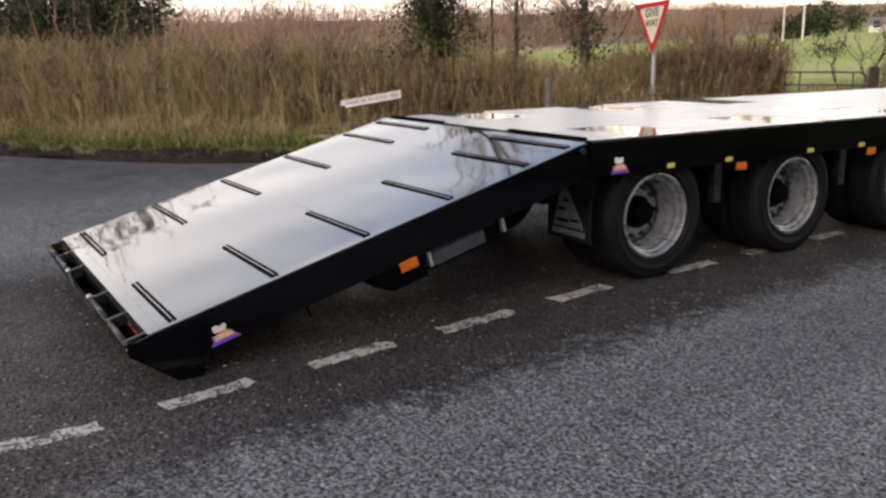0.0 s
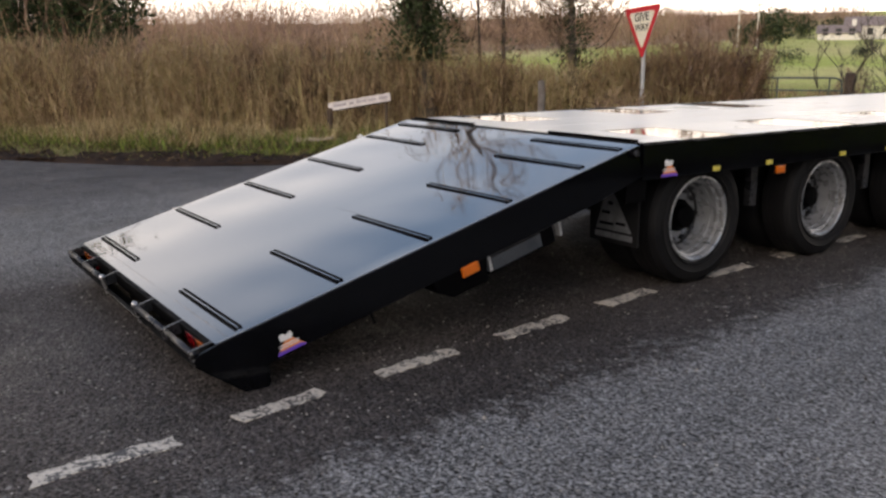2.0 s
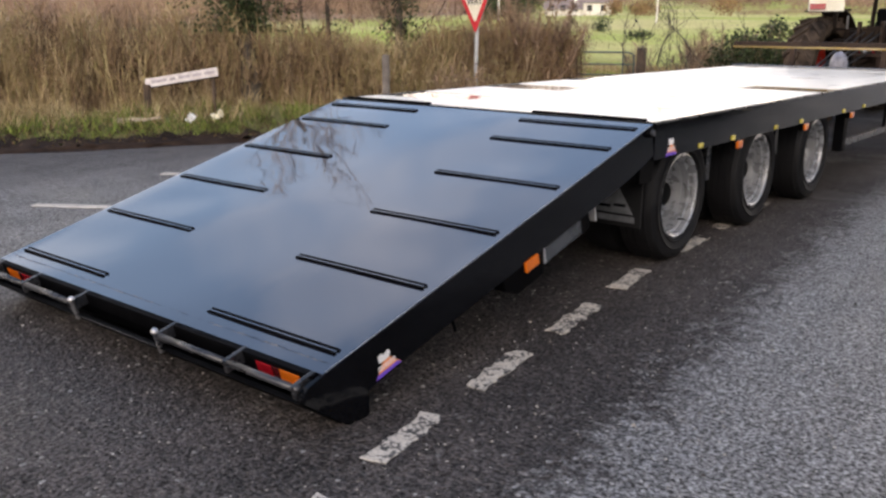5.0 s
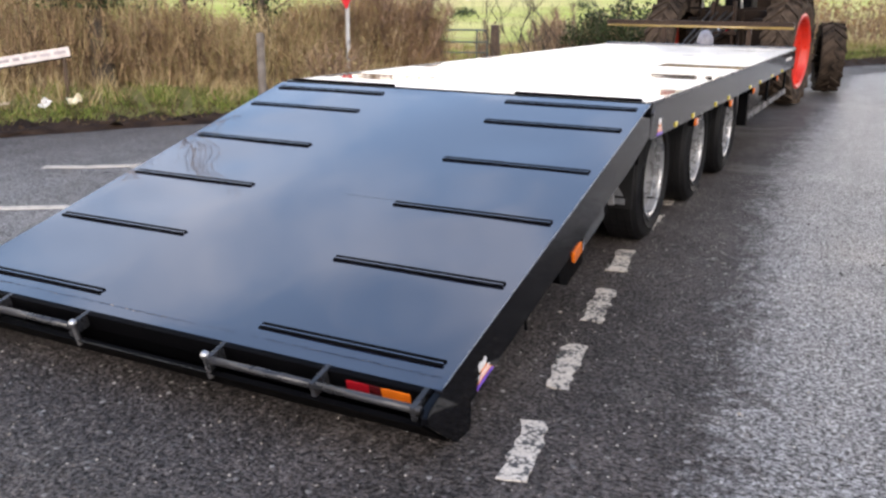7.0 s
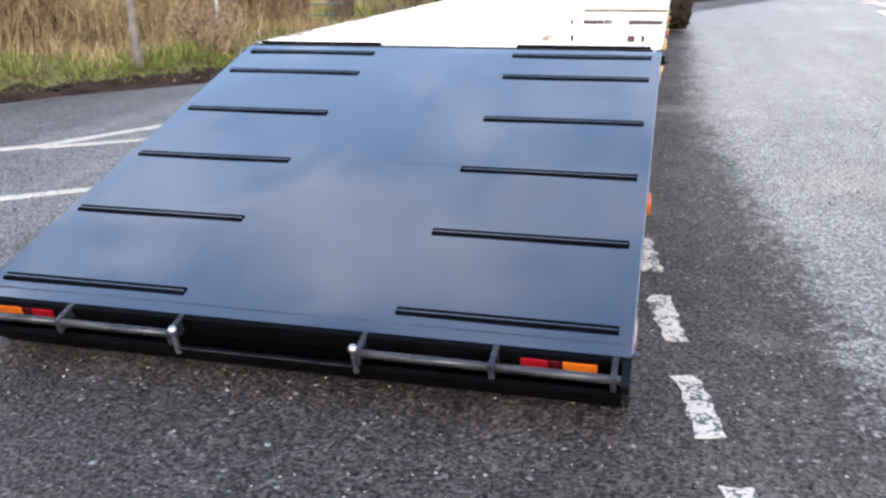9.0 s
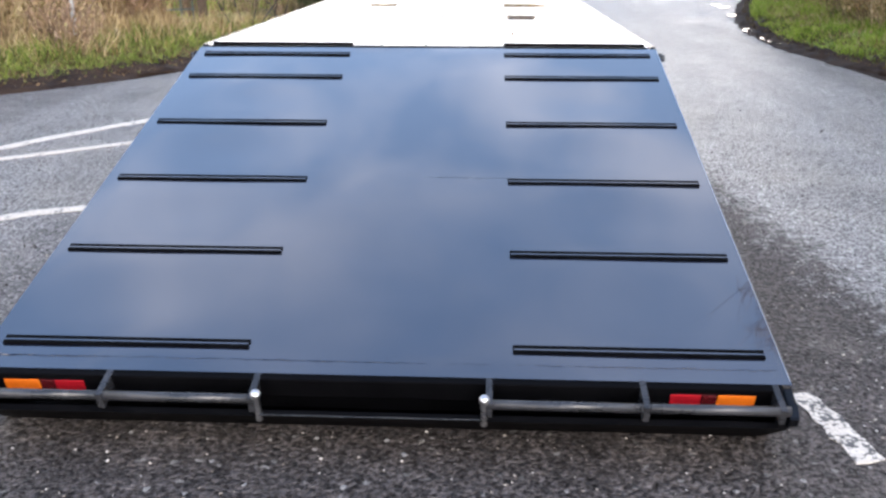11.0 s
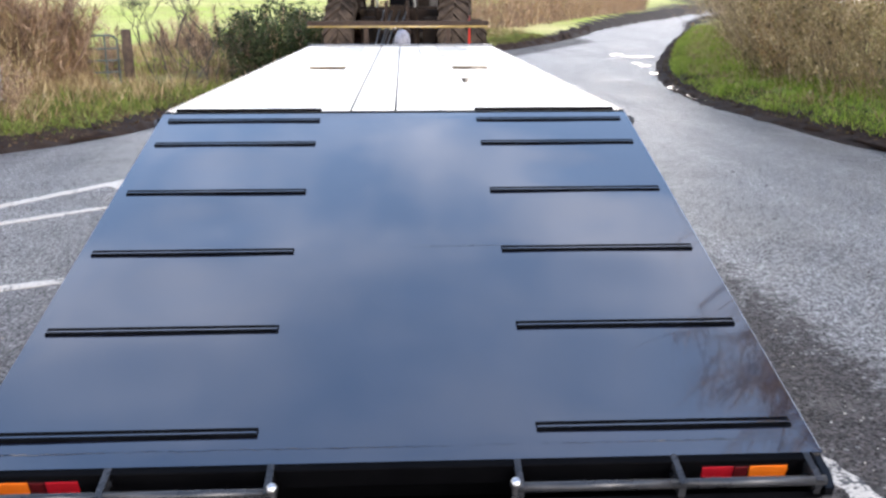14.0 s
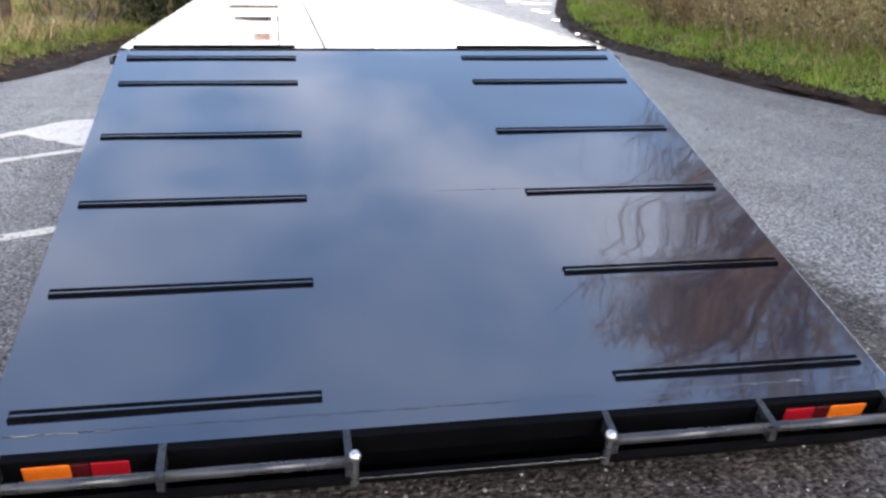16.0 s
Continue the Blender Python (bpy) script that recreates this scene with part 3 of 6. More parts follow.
def mud_strip(line, side, lo, hi, name):
    """Dark washed-in soil between the tarmac and the grass, crumbled and uneven."""
    rng = np.random.default_rng(11)
    keep = line[(np.abs(line[:, 0]) < 26) & (line[:, 1] > -14) & (line[:, 1] < 48)]
    run = np.r_[0, np.cumsum(np.linalg.norm(np.diff(keep, axis=0), axis=1))]
    at = np.arange(0, run[-1], .09)
    keep = np.stack([np.interp(at, run, keep[:, 0]), np.interp(at, run, keep[:, 1])], 1)
    d = np.gradient(keep, axis=0)
    nrm = np.stack([-d[:, 1], d[:, 0]], 1)
    nrm *= side / np.linalg.norm(nrm, axis=1, keepdims=True)
    cols = 9
    slow = np.convolve(rng.normal(0, .5, len(keep)), np.ones(22) / 22, 'same')
    vs = []
    for c in range(cols):
        o = lo + (hi - lo) * c / (cols - 1)
        wob = np.convolve(rng.normal(0, .05, len(keep)), np.ones(3) / 3, 'same') * (1.8 if c in (0, cols - 1) else 1) + slow * (c > 1)
        p = keep + nrm * (o + wob)[:, None]
        h, _ = land_height(p[:, 0], p[:, 1])
        clod = np.abs(rng.normal(0, .022, len(keep))) * (rng.uniform(0, 1, len(keep)) > .55)
        h = np.maximum(h, 0.0) + (-.035 + 0.056 * math.sin(math.pi * c / (cols - 1)) ** .5) + (clod if 0 < c < cols - 1 else 0)
        vs.append(np.concatenate([p, h[:, None]], 1))
    v = np.stack(vs, 1).reshape(-1, 3)
    i = np.arange(len(keep) * cols).reshape(len(keep), cols)
    f = np.stack([i[:-1, :-1], i[:-1, 1:], i[1:, 1:], i[1:, :-1]], -1).reshape(-1, 4)
    return tagged(new(name, mesh_from(name, v, f, SOIL)), "dark muddy soil edge between tarmac and grass", "soil", "", "structure")


mud_strip(LEFT_LINE, 1, -0.22, 0.32, "muddy_edge")
mud_strip(RIGHT_LINE, -1, -0.20, 0.22, "muddy_edge")


def ragged_patch(corners, z, rng, step=0.05, rag=0.008):
    """A painted mark: the outline of the corners with a ragged edge, a few millimetres thick."""
    bm = bmesh.new()
    top = []
    k = len(corners)
    for i in range(k):
        a, b = Vector(corners[i]), Vector(corners[(i + 1) % k])
        s = max(2, int((b - a).length / step))
        for j in range(s):
            q = a.lerp(b, j / s)
            top.append((q.x + rng.normal(0, rag), q.y + rng.normal(0, rag)))
    up = [bm.verts.new((x, y, z)) for x, y in top]
    dn = [bm.verts.new((x, y, 0.0)) for x, y in top]
    bm.faces.new(up)
    for i in range(len(top)):
        bm.faces.new((dn[i], dn[(i + 1) % len(top)], up[(i + 1) % len(top)], up[i]))
    bmesh.ops.recalc_face_normals(bm, faces=bm.faces)
    return bm


def stroke(a, b, w):
    a, b = Vector(a), Vector(b)
    d = (b - a).normalized()
    nn = Vector((-d.y, d.x)) * w / 2
    return [a - nn, b - nn, b + nn, a + nn]


rng = np.random.default_rng(3)
# broken line along the edge of the main road
DASHES = [((1.605, -0.72), (1.575, -0.20)), ((1.51, 0.07), (1.445, 0.49)), ((1.395, 0.80), (1.33, 1.265)), ((1.285, 1.59), (1.215, 2.12)),
          ((1.165, 2.455), (1.095, 2.93)), ((1.06, 3.50), (1.02, 3.97)), ((0.99, 4.35), (0.96, 4.80)), ((0.94, 5.16), (0.91, 5.55)),
          ((1.69, -1.62), (1.635, -1.08)), ((1.83, -2.6), (1.77, -2.05))]
for a, b in DASHES:
    ob = part("road_dash", ragged_patch(stroke(a, b, 0.10), 0.004, rng), LINE)
    tagged(ob, "worn white thermoplastic dash on the asphalt", "road marking", "edge line dashes", "structure")
# give-way lines across the side road
def painted_path(pts, w):
    p = [Vector(q) for q in pts]
    a, b = [], []
    for i, q in enumerate(p):
        d = (p[min(i + 1, len(p) - 1)] - p[max(i - 1, 0)]).normalized()
        nn = Vector((-d.y, d.x)) * w / 2
        a.append(q - nn)
        b.append(q + nn)
    return a + b[::-1]


for pts, w in ((((-4.28, 3.06), (-3.98, 3.24), (-3.66, 3.52), (-3.13, 4.52), (-2.62, 5.28), (-2.30, 5.72)), .12), (((-3.62, 3.46), (-3.02, 3.87), (-2.34, 4.44), (-1.80, 4.80)), .09), (((-3.7, 1.45), (-2.82, 2.05), (-2.30, 2.46), (-1.90, 2.64), (-1.2, 3.0)), .10)):
    ob = part("give_way_line", ragged_patch(painted_path(pts, w), 0.004, rng, .05, .004), FRESHLINE)
    tagged(ob, "worn white painted line across the side road", "road marking", "side road lines", "structure")
ob = part("road_mark", ragged_patch([(-2.52, 5.32), (-2.36, 5.78), (-2.23, 5.90), (-1.9, 5.95), (-1.72, 5.0), (-1.80, 4.83), (-1.97, 4.84), (-2.26, 5.08), (-2.42, 5.24)], 0.006, rng), FRESHLINE)
tagged(ob, "white painted wedge on the asphalt", "road marking", "", "structure")
m_, n_, l_, b_ = nodes_of("puddle_water")
b_.inputs["Base Color"].default_value = (0.03, 0.03, 0.03, 1)
b_.inputs["Roughness"].default_value = 0.02
b_.inputs["Specular IOR Level"].default_value = 0.6
bump(n_, l_, b_, noise_node(n_, l_, 3, 2), 0.02, 0.01)
PUDDLE = m_
for x, y, lx, ly, a in ((5.05, 13.9, .16, .55, -.15), (5.62, 17.4, .14, .30, -.35), (6.05, 19.9, .2, .22, -.35), (6.1, 20.8, .16, .2, -.35), (6.9, 23.6, .55, .28, -.35), (6.5, 24.8, .22, .5, -.5), (4.85, 12.2, .07, .5, 0)):
    pts = []
    for i in range(22):
        q = 2 * math.pi * i / 22
        rr = 1 + .22 * math.sin(3 * q + x) + rng.normal(0, .08)
        u, v = lx * rr * math.cos(q) * .8, ly * rr * math.sin(q)
        pts.append((x + u * math.cos(a) - v * math.sin(a), y + u * math.sin(a) + v * math.cos(a)))
    ob = part("puddle", ragged_patch(pts, 0.006, rng, 0.4, 0.01), PUDDLE)
    tagged(ob, "shallow rain puddle lying at the road edge", "puddle", "roadside puddles", "structure")


def chippings(name, n, x0, x1, y0, y1, size, material, seed, label):
    """Loose stones lying on the tarmac: lopsided eight-sided pebbles."""
    r = np.random.default_rng(seed)
    p = np.stack([r.uniform(x0, x1, n), r.uniform(y0, y1, n)], 1)
    p = p[(left_of(LEFT_LINE, p) < -.1) & (left_of(RIGHT_LINE, p) > .1)]
    n = len(p)
    q = r.lognormal(0, .35, n) * size
    corner = np.array([(1, 0, 0), (0, 1, 0), (-1, 0, 0), (0, -1, 0), (0, 0, 1), (0, 0, -1)], float)
    v = corner[None] * r.uniform(.6, 1.2, (n, 6, 1)) * q[:, None, None] * (1, 1, .7)
    a = r.uniform(0, 6.28, n)
    c, s_ = np.cos(a)[:, None], np.sin(a)[:, None]
    v = np.stack([v[..., 0] * c - v[..., 1] * s_, v[..., 0] * s_ + v[..., 1] * c, v[..., 2]], 2)
    v += np.concatenate([p, (q * .35)[:, None]], 1)[:, None]
    f = np.array([(0, 1, 4), (1, 2, 4), (2, 3, 4), (3, 0, 4), (1, 0, 5), (2, 1, 5), (3, 2, 5), (0, 3, 5)])
    f = (np.arange(n)[:, None, None] * 6 + f[None]).reshape(-1, 3)
    return tagged(new(name, mesh_from(name, v.reshape(-1, 3), f, material)), label, "stones", "", "stuff")


DARKSTONE = strand("dark_wet_stone", [(0.012, 0.010, 0.009), (0.03, 0.026, 0.023), (0.07, 0.06, 0.052)], 0.35, 3.0)
PALESTONE = strand("pale_stone", [(0.20, 0.17, 0.14), (0.38, 0.35, 0.31), (0.55, 0.53, 0.50)], 0.4, 3.0)
chippings("dark_chippings", 2200, 1.4, 5.2, -1.8, 6.5, .0048, DARKSTONE, 71, "loose dark wet chippings strewn over the asphalt")
chippings("dark_chippings", 1500, -4.4, -1.2, -.5, 5.5, .0050, DARKSTONE, 73, "loose dark wet chippings on the side road")
chippings("pale_chippings", 6500, -3.2, 4.8, -2.2, 5.5, .0040, PALESTONE, 72, "loose pale chippings strewn over the asphalt")


# ---------------------------------------------------------------- verges, hedges, trees
def on_land(x, y):
    h, off = land_height(x, y)
    return np.stack([x, y, h], 1), off


def along(line, n, rng, lo, hi):
    """Random places beside a line, lo to hi metres to its left."""
    seg = np.diff(line, axis=0)
    L = np.linalg.norm(seg, axis=1)
    i = rng.choice(len(L), n, p=L / L.sum())
    p = line[i] + seg[i] * rng.uniform(0, 1, (n, 1))
    nn = np.stack([-seg[i, 1], seg[i, 0]], 1) / L[i, None]
    return p + nn * rng.uniform(lo, hi, (n, 1))


def clip_line(line, x0, x1, y0, y1):
    return line[(line[:, 0] > x0) & (line[:, 0] < x1) & (line[:, 1] > y0) & (line[:, 1] < y1)]


def tufts(name, line, n, lo, hi, height, material, seed, label, clump=0.5, lean=0.25, kill=None, width=1.0):
    r = np.random.default_rng(seed)
    p = along(line, n, r, lo, hi)
    dens = np.array([noise.noise(Vector((x * 1.1, y * 1.1, seed))) + .7 * noise.noise(Vector((x * 3.7, y * 3.7, seed))) for x, y in p])
    if kill is not None:
        p, dens = p[~kill(p)], dens[~kill(p)]
    keep = dens > r.uniform(-1, .6, len(p)) * clump - .1
    p, dens = p[keep], dens[keep]
    b, off = on_land(p[:, 0], p[:, 1])
    bare = (p[:, 0] < 0) & (off < .12 + .06 * smoothstep(-7.5, -5.0, p[:, 0]) * (1 - smoothstep(11, 15, p[:, 1])) + r.normal(0, .07, len(p)))
    p, dens, b = p[~bare], dens[~bare], b[~bare]
    h = height * r.uniform(.45, 1.1, len(p)) * (1 + .9 * dens)
    h = np.maximum(h, height * .25)
    t = b + np.stack([r.normal(0, lean, len(p)) * h, r.normal(0, lean, len(p)) * h, h], 1)
    b[:, 2] -= .02
    v, f = blades(b, t, r.uniform(.012, .026, len(p)) * width, .14 * h, r)
    return tagged(new(name, mesh_from(name, v, f, material)), label, "grass", "", "stuff")


verge_l = clip_line(LEFT_LINE, -18, 6, -6, 34)
verge_r = clip_line(RIGHT_LINE, 3, 20, -9, 50)
def off_west(p):
    """Thins the straw towards the gate, where the verge is mown green."""
    return (p[:, 0] > -8.2) & (np.sin(p[:, 0] * 37.1 + p[:, 1] * 91.7) > .1)


def off_east(p):
    """Thins the green along the brown western verge."""
    return (p[:, 0] < -7.2) & (np.sin(p[:, 0] * 41.3 + p[:, 1] * 77.9) > -.8)


tufts("verge_grass", verge_l, 110000, .16, 2.2, .085, VERGEGRASS, 21, "short green grass on the road verge", .8, .6, off_east, .6)
tufts("verge_dry_grass", verge_l, 34000, .75, 2.7, .27, DRYGRASS, 22, "dead straw-coloured grass at the hedge foot", .9, .55, off_west, .7)
tufts("verge_rank_grass", verge_l, 16000, .35, 2.0, .20, VERGEGRASS, 29, "rank green tussocks along the hedge foot", 1.2, .6, None, .8)
tufts("bank_grass", verge_r, 140000, -2.7, -.12, .11, GRASS, 23, "lush green grass bank beside the road", .8, .55, None, .75)
tufts("bank_dry_grass", verge_r, 16000, -2.9, -.5, .15, DRYGRASS, 24, "dead straw-coloured grass on the bank", .8, .5)
FIELD_LINE = curve_points([(-7.5, 15.2), (-5.2, 16.6), (-3.4, 18.6), (-1.8, 22.0), (0.0, 26)], .5)
tufts("field_grass", FIELD_LINE, 26000, 0, 5, .12, GRASS, 27, "tussocky pasture grass behind the gate", .8)
tufts("field_dry_grass", FIELD_LINE, 16000, 0, 6, .20, DRYGRASS, 28, "straw-coloured tussocks in the pasture", .9)
LITTERLEAF = strand("fallen_leaves", [(0.03, 0.02, 0.013), (0.07, 0.045, 0.028), (0.15, 0.10, 0.055), (0.07, 0.09, 0.03)], 0.8, 2.0)


def leaf_litter(line, n, lo, hi, seed):
    r = np.random.default_rng(seed)
    p = along(line, n, r, lo, hi)
    b, off = on_land(p[:, 0], p[:, 1])
    b[:, 2] = np.maximum(b[:, 2], 0) + r.uniform(.012, .04, n)
    v, f = leaves(b, r.uniform(.012, .032, n), r, -.2)
    tagged(new("leaf_litter", mesh_from("leaf_litter", v, f, LITTERLEAF)), "fallen brown leaves and clods along the road edge", "leaves", "", "stuff")


leaf_litter(verge_l, 22000, -.05, 1.1, 25)
leaf_litter(verge_r, 22000, -.9, .05, 26)


def hedge(name, line, depth, height, n, material, seed, label, thick=.010, leaf=None, leaf_n=0, leaf_size=.03, side=1, wav=.25, sway=1.0, clumps=0, clump_leaf=None, drop=lambda p: 1.0, gaps=0.0):
    """A band of upright dead stems with side twigs, along the left (side 1) or right of a line in plan."""
    r = np.random.default_rng(seed)
    p = along(line, n, r, 0, depth) if side > 0 else along(line, n, r, -depth, 0)
    if gaps:
        # stems stand in clumps, with dark hollows between them
        thinness = np.array([noise.noise(Vector((x * 1.7, y * 1.7, seed + 7.0))) for x, y in p])
        p = p[(thinness > -.12) | (r.uniform(0, 1, n) > gaps)]
        n = len(p)
    b, _ = on_land(p[:, 0], p[:, 1])
    lump = np.array([noise.noise(Vector((x * .45, y * .45, seed * 3.1))) + .5 * noise.noise(Vector((x * 1.7, y * 1.7, seed))) for x, y in p])
    h = height * (1 + wav * lump) * r.uniform(.55, 1.0, n) ** .6 * drop(p)
    h = np.maximum(h, .3)
    lean = (.10 + .08 * np.abs(lump)) * sway
    t = b + np.stack([r.normal(0, 1, n) * lean * h, r.normal(0, 1, n) * lean * h, h], 1)
    b[:, 2] -= .05
    m = n // 2
    w = r.uniform(.6, 1.3, n) * thick
    main = joined(stems(b[:m], t[:m], w[:m], .05 * h[:m], r), blades(b[m:], t[m:], w[m:], .05 * h[m:], r))
    # twigs
    k = int(n * 2.0)
    i = r.integers(0, n, k)
    s = r.uniform(.2, .95, (k, 1))
    tb = b[i] * (1 - s) + t[i] * s
    L = r.uniform(.12, .45, (k, 1)) * (height / 1.8)
    d = r.normal(0, 1, (k, 3)) * (.7, .7, .5) + (0, 0, .6)
    d /= np.linalg.norm(d, axis=1, keepdims=True)
    tw = blades(tb, tb + d * L, r.uniform(.6, 1.3, k) * thick * .9, .03 * L.ravel(), r)
    ob = thing(name, label, "hedge", kind="stuff")
    v, f = joined(main, tw)
    o = new("stems", mesh_from("stems", v, f, material))
    o.parent = ob
    if leaf_n:
        i = r.integers(0, k, leaf_n)
        s = r.uniform(0, 1.1, (leaf_n, 1))
        c = tb[i] + d[i] * L[i] * s + r.normal(0, .03, (leaf_n, 3))
        v, f = leaves(c, r.uniform(.6, 1.3, leaf_n) * leaf_size, r)
        o = new("leaves", mesh_from("leaves", v, f, leaf))
        o.parent = ob
    if clumps:
        # tangles of dead bramble leaf and grass bulging from the face that looks on the road
        q = along(line, clumps, r, -.12, .4) if side > 0 else along(line, clumps, r, -.4, .12)
        cb, _ = on_land(q[:, 0], q[:, 1])
        ch = r.uniform(.08, .92, clumps) ** .8 * height * drop(q)
        per = 26
        rad = np.repeat(r.uniform(.07, .24, clumps), per)
        c = np.repeat(cb + np.stack([0 * ch, 0 * ch, ch], 1), per, 0) + r.normal(0, .5, (clumps * per, 3)) * rad[:, None] * (1, 1, 1.5)
        lf = leaves(c[::2], r.uniform(.6, 1.4, len(c[::2])) * leaf_size, r)
        d2 = r.normal(0, 1, (len(c[1::2]), 3)) * (.5, .5, .4) + (0, 0, .75)
        st = blades(c[1::2], c[1::2] + d2 * r.uniform(.1, .3, (len(d2), 1)), r.uniform(.5, 1.1, len(d2)) * thick, np.full(len(d2), .02), r)
        v, f = joined(lf, st)
        o = new("tangle", mesh_from("tangle", v, f, clump_leaf or leaf))
        o.parent = ob
    return ob


HEDGE_W = curve_points([(-30, -9.6), (-22, -4.6), (-14.5, -0.2), (-11.6, 2.0), (-9.9, 4.5), (-8.3, 6.6), (-6.9, 8.1), (-5.95, 9.6), (-5.3, 11.2)], .3)
HEDGELEAF = strand("withered_leaves", [(0.07, 0.045, 0.032), (0.20, 0.13, 0.08), (0.36, 0.245, 0.145), (0.26, 0.225, 0.095), (0.48, 0.365, 0.225)], 0.7, 1.5, (1, 1, .4), 0.7, 2.4)
hedge("west_hedge", HEDGE_W, 1.6, 1.50, 20000, REED, 31, "tall dry straw-brown hedge of dead stems and bramble", .014, HEDGELEAF, 24000, .018, sway=1.9, clumps=4200, gaps=.75, drop=lambda p: 1 - .25 * smoothstep(-8.6, -7.2, p[:, 0]))
HEDGE_W2 = curve_points([(-29, -7.6), (-21.5, -3.0), (-15, 1.2), (-12.4, 3.2), (-10.6, 5.4), (-8.9, 7.2), (-7.3, 8.8), (-6.4, 10.3), (-5.8, 11.8)], .3)
hedge("bare_thicket", HEDGE_W2, 1.3, 1.72, 10000, TWIG, 32, "bare brown thicket of thin upright shoots", .010, RUSSET, 7000, .020, sway=1.8, drop=lambda p: 1 - .40 * smoothstep(-9.6, -8.6, p[:, 0]) * (1 - smoothstep(-7.0, -6.3, p[:, 0])))
PATCH = curve_points([(-6.35, 9.6), (-5.75, 10.5), (-5.25, 11.5), (-4.95, 12.3)], .3)
hedge("bramble_patch", PATCH, .9, 1.25, 5500, TWIG, 36, "dense rusty patch of dead bramble and willowherb stems", .010, RUSSET, 4000, .022, sway=1.3, clumps=500)
tufts("patch_dry_grass", PATCH, 5000, -.5, .2, .30, DRYGRASS, 37, "tan dead grass at the foot of the brambles")
HEDGE_E = curve_points([(8.6, -10), (7.8, -2), (7.1, 4), (6.6, 7.0), (6.35, 9.4), (6.3, 11.5), (6.45, 14.2), (7.3, 16.2), (8.2, 19.3), (9.9, 24.5), (12.6, 31.5), (17, 42), (25, 62)], .3)
EASTTWIG = strand("grey_tan_twigs", [(0.05, 0.038, 0.026), (0.17, 0.125, 0.078), (0.36, 0.265, 0.165), (0.58, 0.46, 0.30)], 0.7, 2.2, (1, 1, .5))
EASTLEAF = strand("mixed_hedge_leaves", [(0.045, 0.040, 0.022), (0.17, 0.15, 0.056), (0.44, 0.31, 0.165), (0.22, 0.19, 0.07), (0.66, 0.52, 0.31)], 0.7, 1.5, None, 0.8, 2.6)
hedge("east_hedge", HEDGE_E, 1.4, 2.0, 13000, EASTTWIG, 33, "dense tan and olive winter hedge on the grass bank", .009, EASTLEAF, 80000, .030, side=-1, sway=5.0, clumps=6200, clump_leaf=EASTLEAF, wav=.4)
HEDGE_N = curve_points([(-1.2, 24.5), (1.5, 30), (4.5, 36.5), (8.8, 48), (15, 66), (30, 108)], .4)
hedge("north_hedge", HEDGE_N, 1.4, 1.7, 5500, TWIG, 34, "trimmed brown hedge beyond the road bend", .020, RUSSET, 20000, .06, sway=2.5)


def shrub(name, at, radius, height, n_limb, label, seed, leaf=None, leaf_n=0, leaf_size=.03, twigs=900, bark=TWIG, limb=.035, bare=.2):
    """A shrub or small tree: limbs that fork into twigs, and leaves where it keeps them."""
    r = np.random.default_rng(seed)
    base, _ = on_land(np.array([at[0]]), np.array([at[1]]))
    ob = thing(name, label, "shrub", at=base[0])
    ang = r.uniform(0, 6.28, n_limb)
    rad = radius * np.sqrt(r.uniform(.05, 1, n_limb))
    b = base + np.stack([np.cos(ang) * rad * .25, np.sin(ang) * rad * .25, np.full(n_limb, -.05)], 1)
    t = base + np.stack([np.cos(ang) * rad, np.sin(ang) * rad, height * (1 - .35 * (rad / radius) ** 2) * r.uniform(.75, 1, n_limb)], 1)
    trunks = stems(b, t, np.full(n_limb, limb) * r.uniform(.6, 1.2, n_limb), .06 * height * np.ones(n_limb), r, 5)
    i = r.integers(0, n_limb, twigs)
    s = r.uniform(bare, 1, (twigs, 1))
    tb = b[i] * (1 - s) + t[i] * s
    d = r.normal(0, 1, (twigs, 3)) + (0, 0, .5) + (t[i] - b[i]) / height * .6
    d /= np.linalg.norm(d, axis=1, keepdims=True)
    L = r.uniform(.15, .5, (twigs, 1)) * radius * .75
    tw = blades(tb, tb + d * L, r.uniform(.007, .016, twigs), .06 * L.ravel(), r)
    v, f = joined(trunks, tw)
    v = v - base[0]
    o = new("branching", mesh_from("branching", v, f, bark))
    o.parent = ob
    if leaf_n:
        j = r.integers(0, twigs, leaf_n)
        c = tb[j] + d[j] * L[j] * r.uniform(.1, 1.1, (leaf_n, 1)) + r.normal(0, .05, (leaf_n, 3)) - base[0]
        v, f = leaves(c, r.uniform(.6, 1.3, leaf_n) * leaf_size, r)
        o = new("foliage", mesh_from("foliage", v, f, leaf))
        o.parent = ob
    return ob


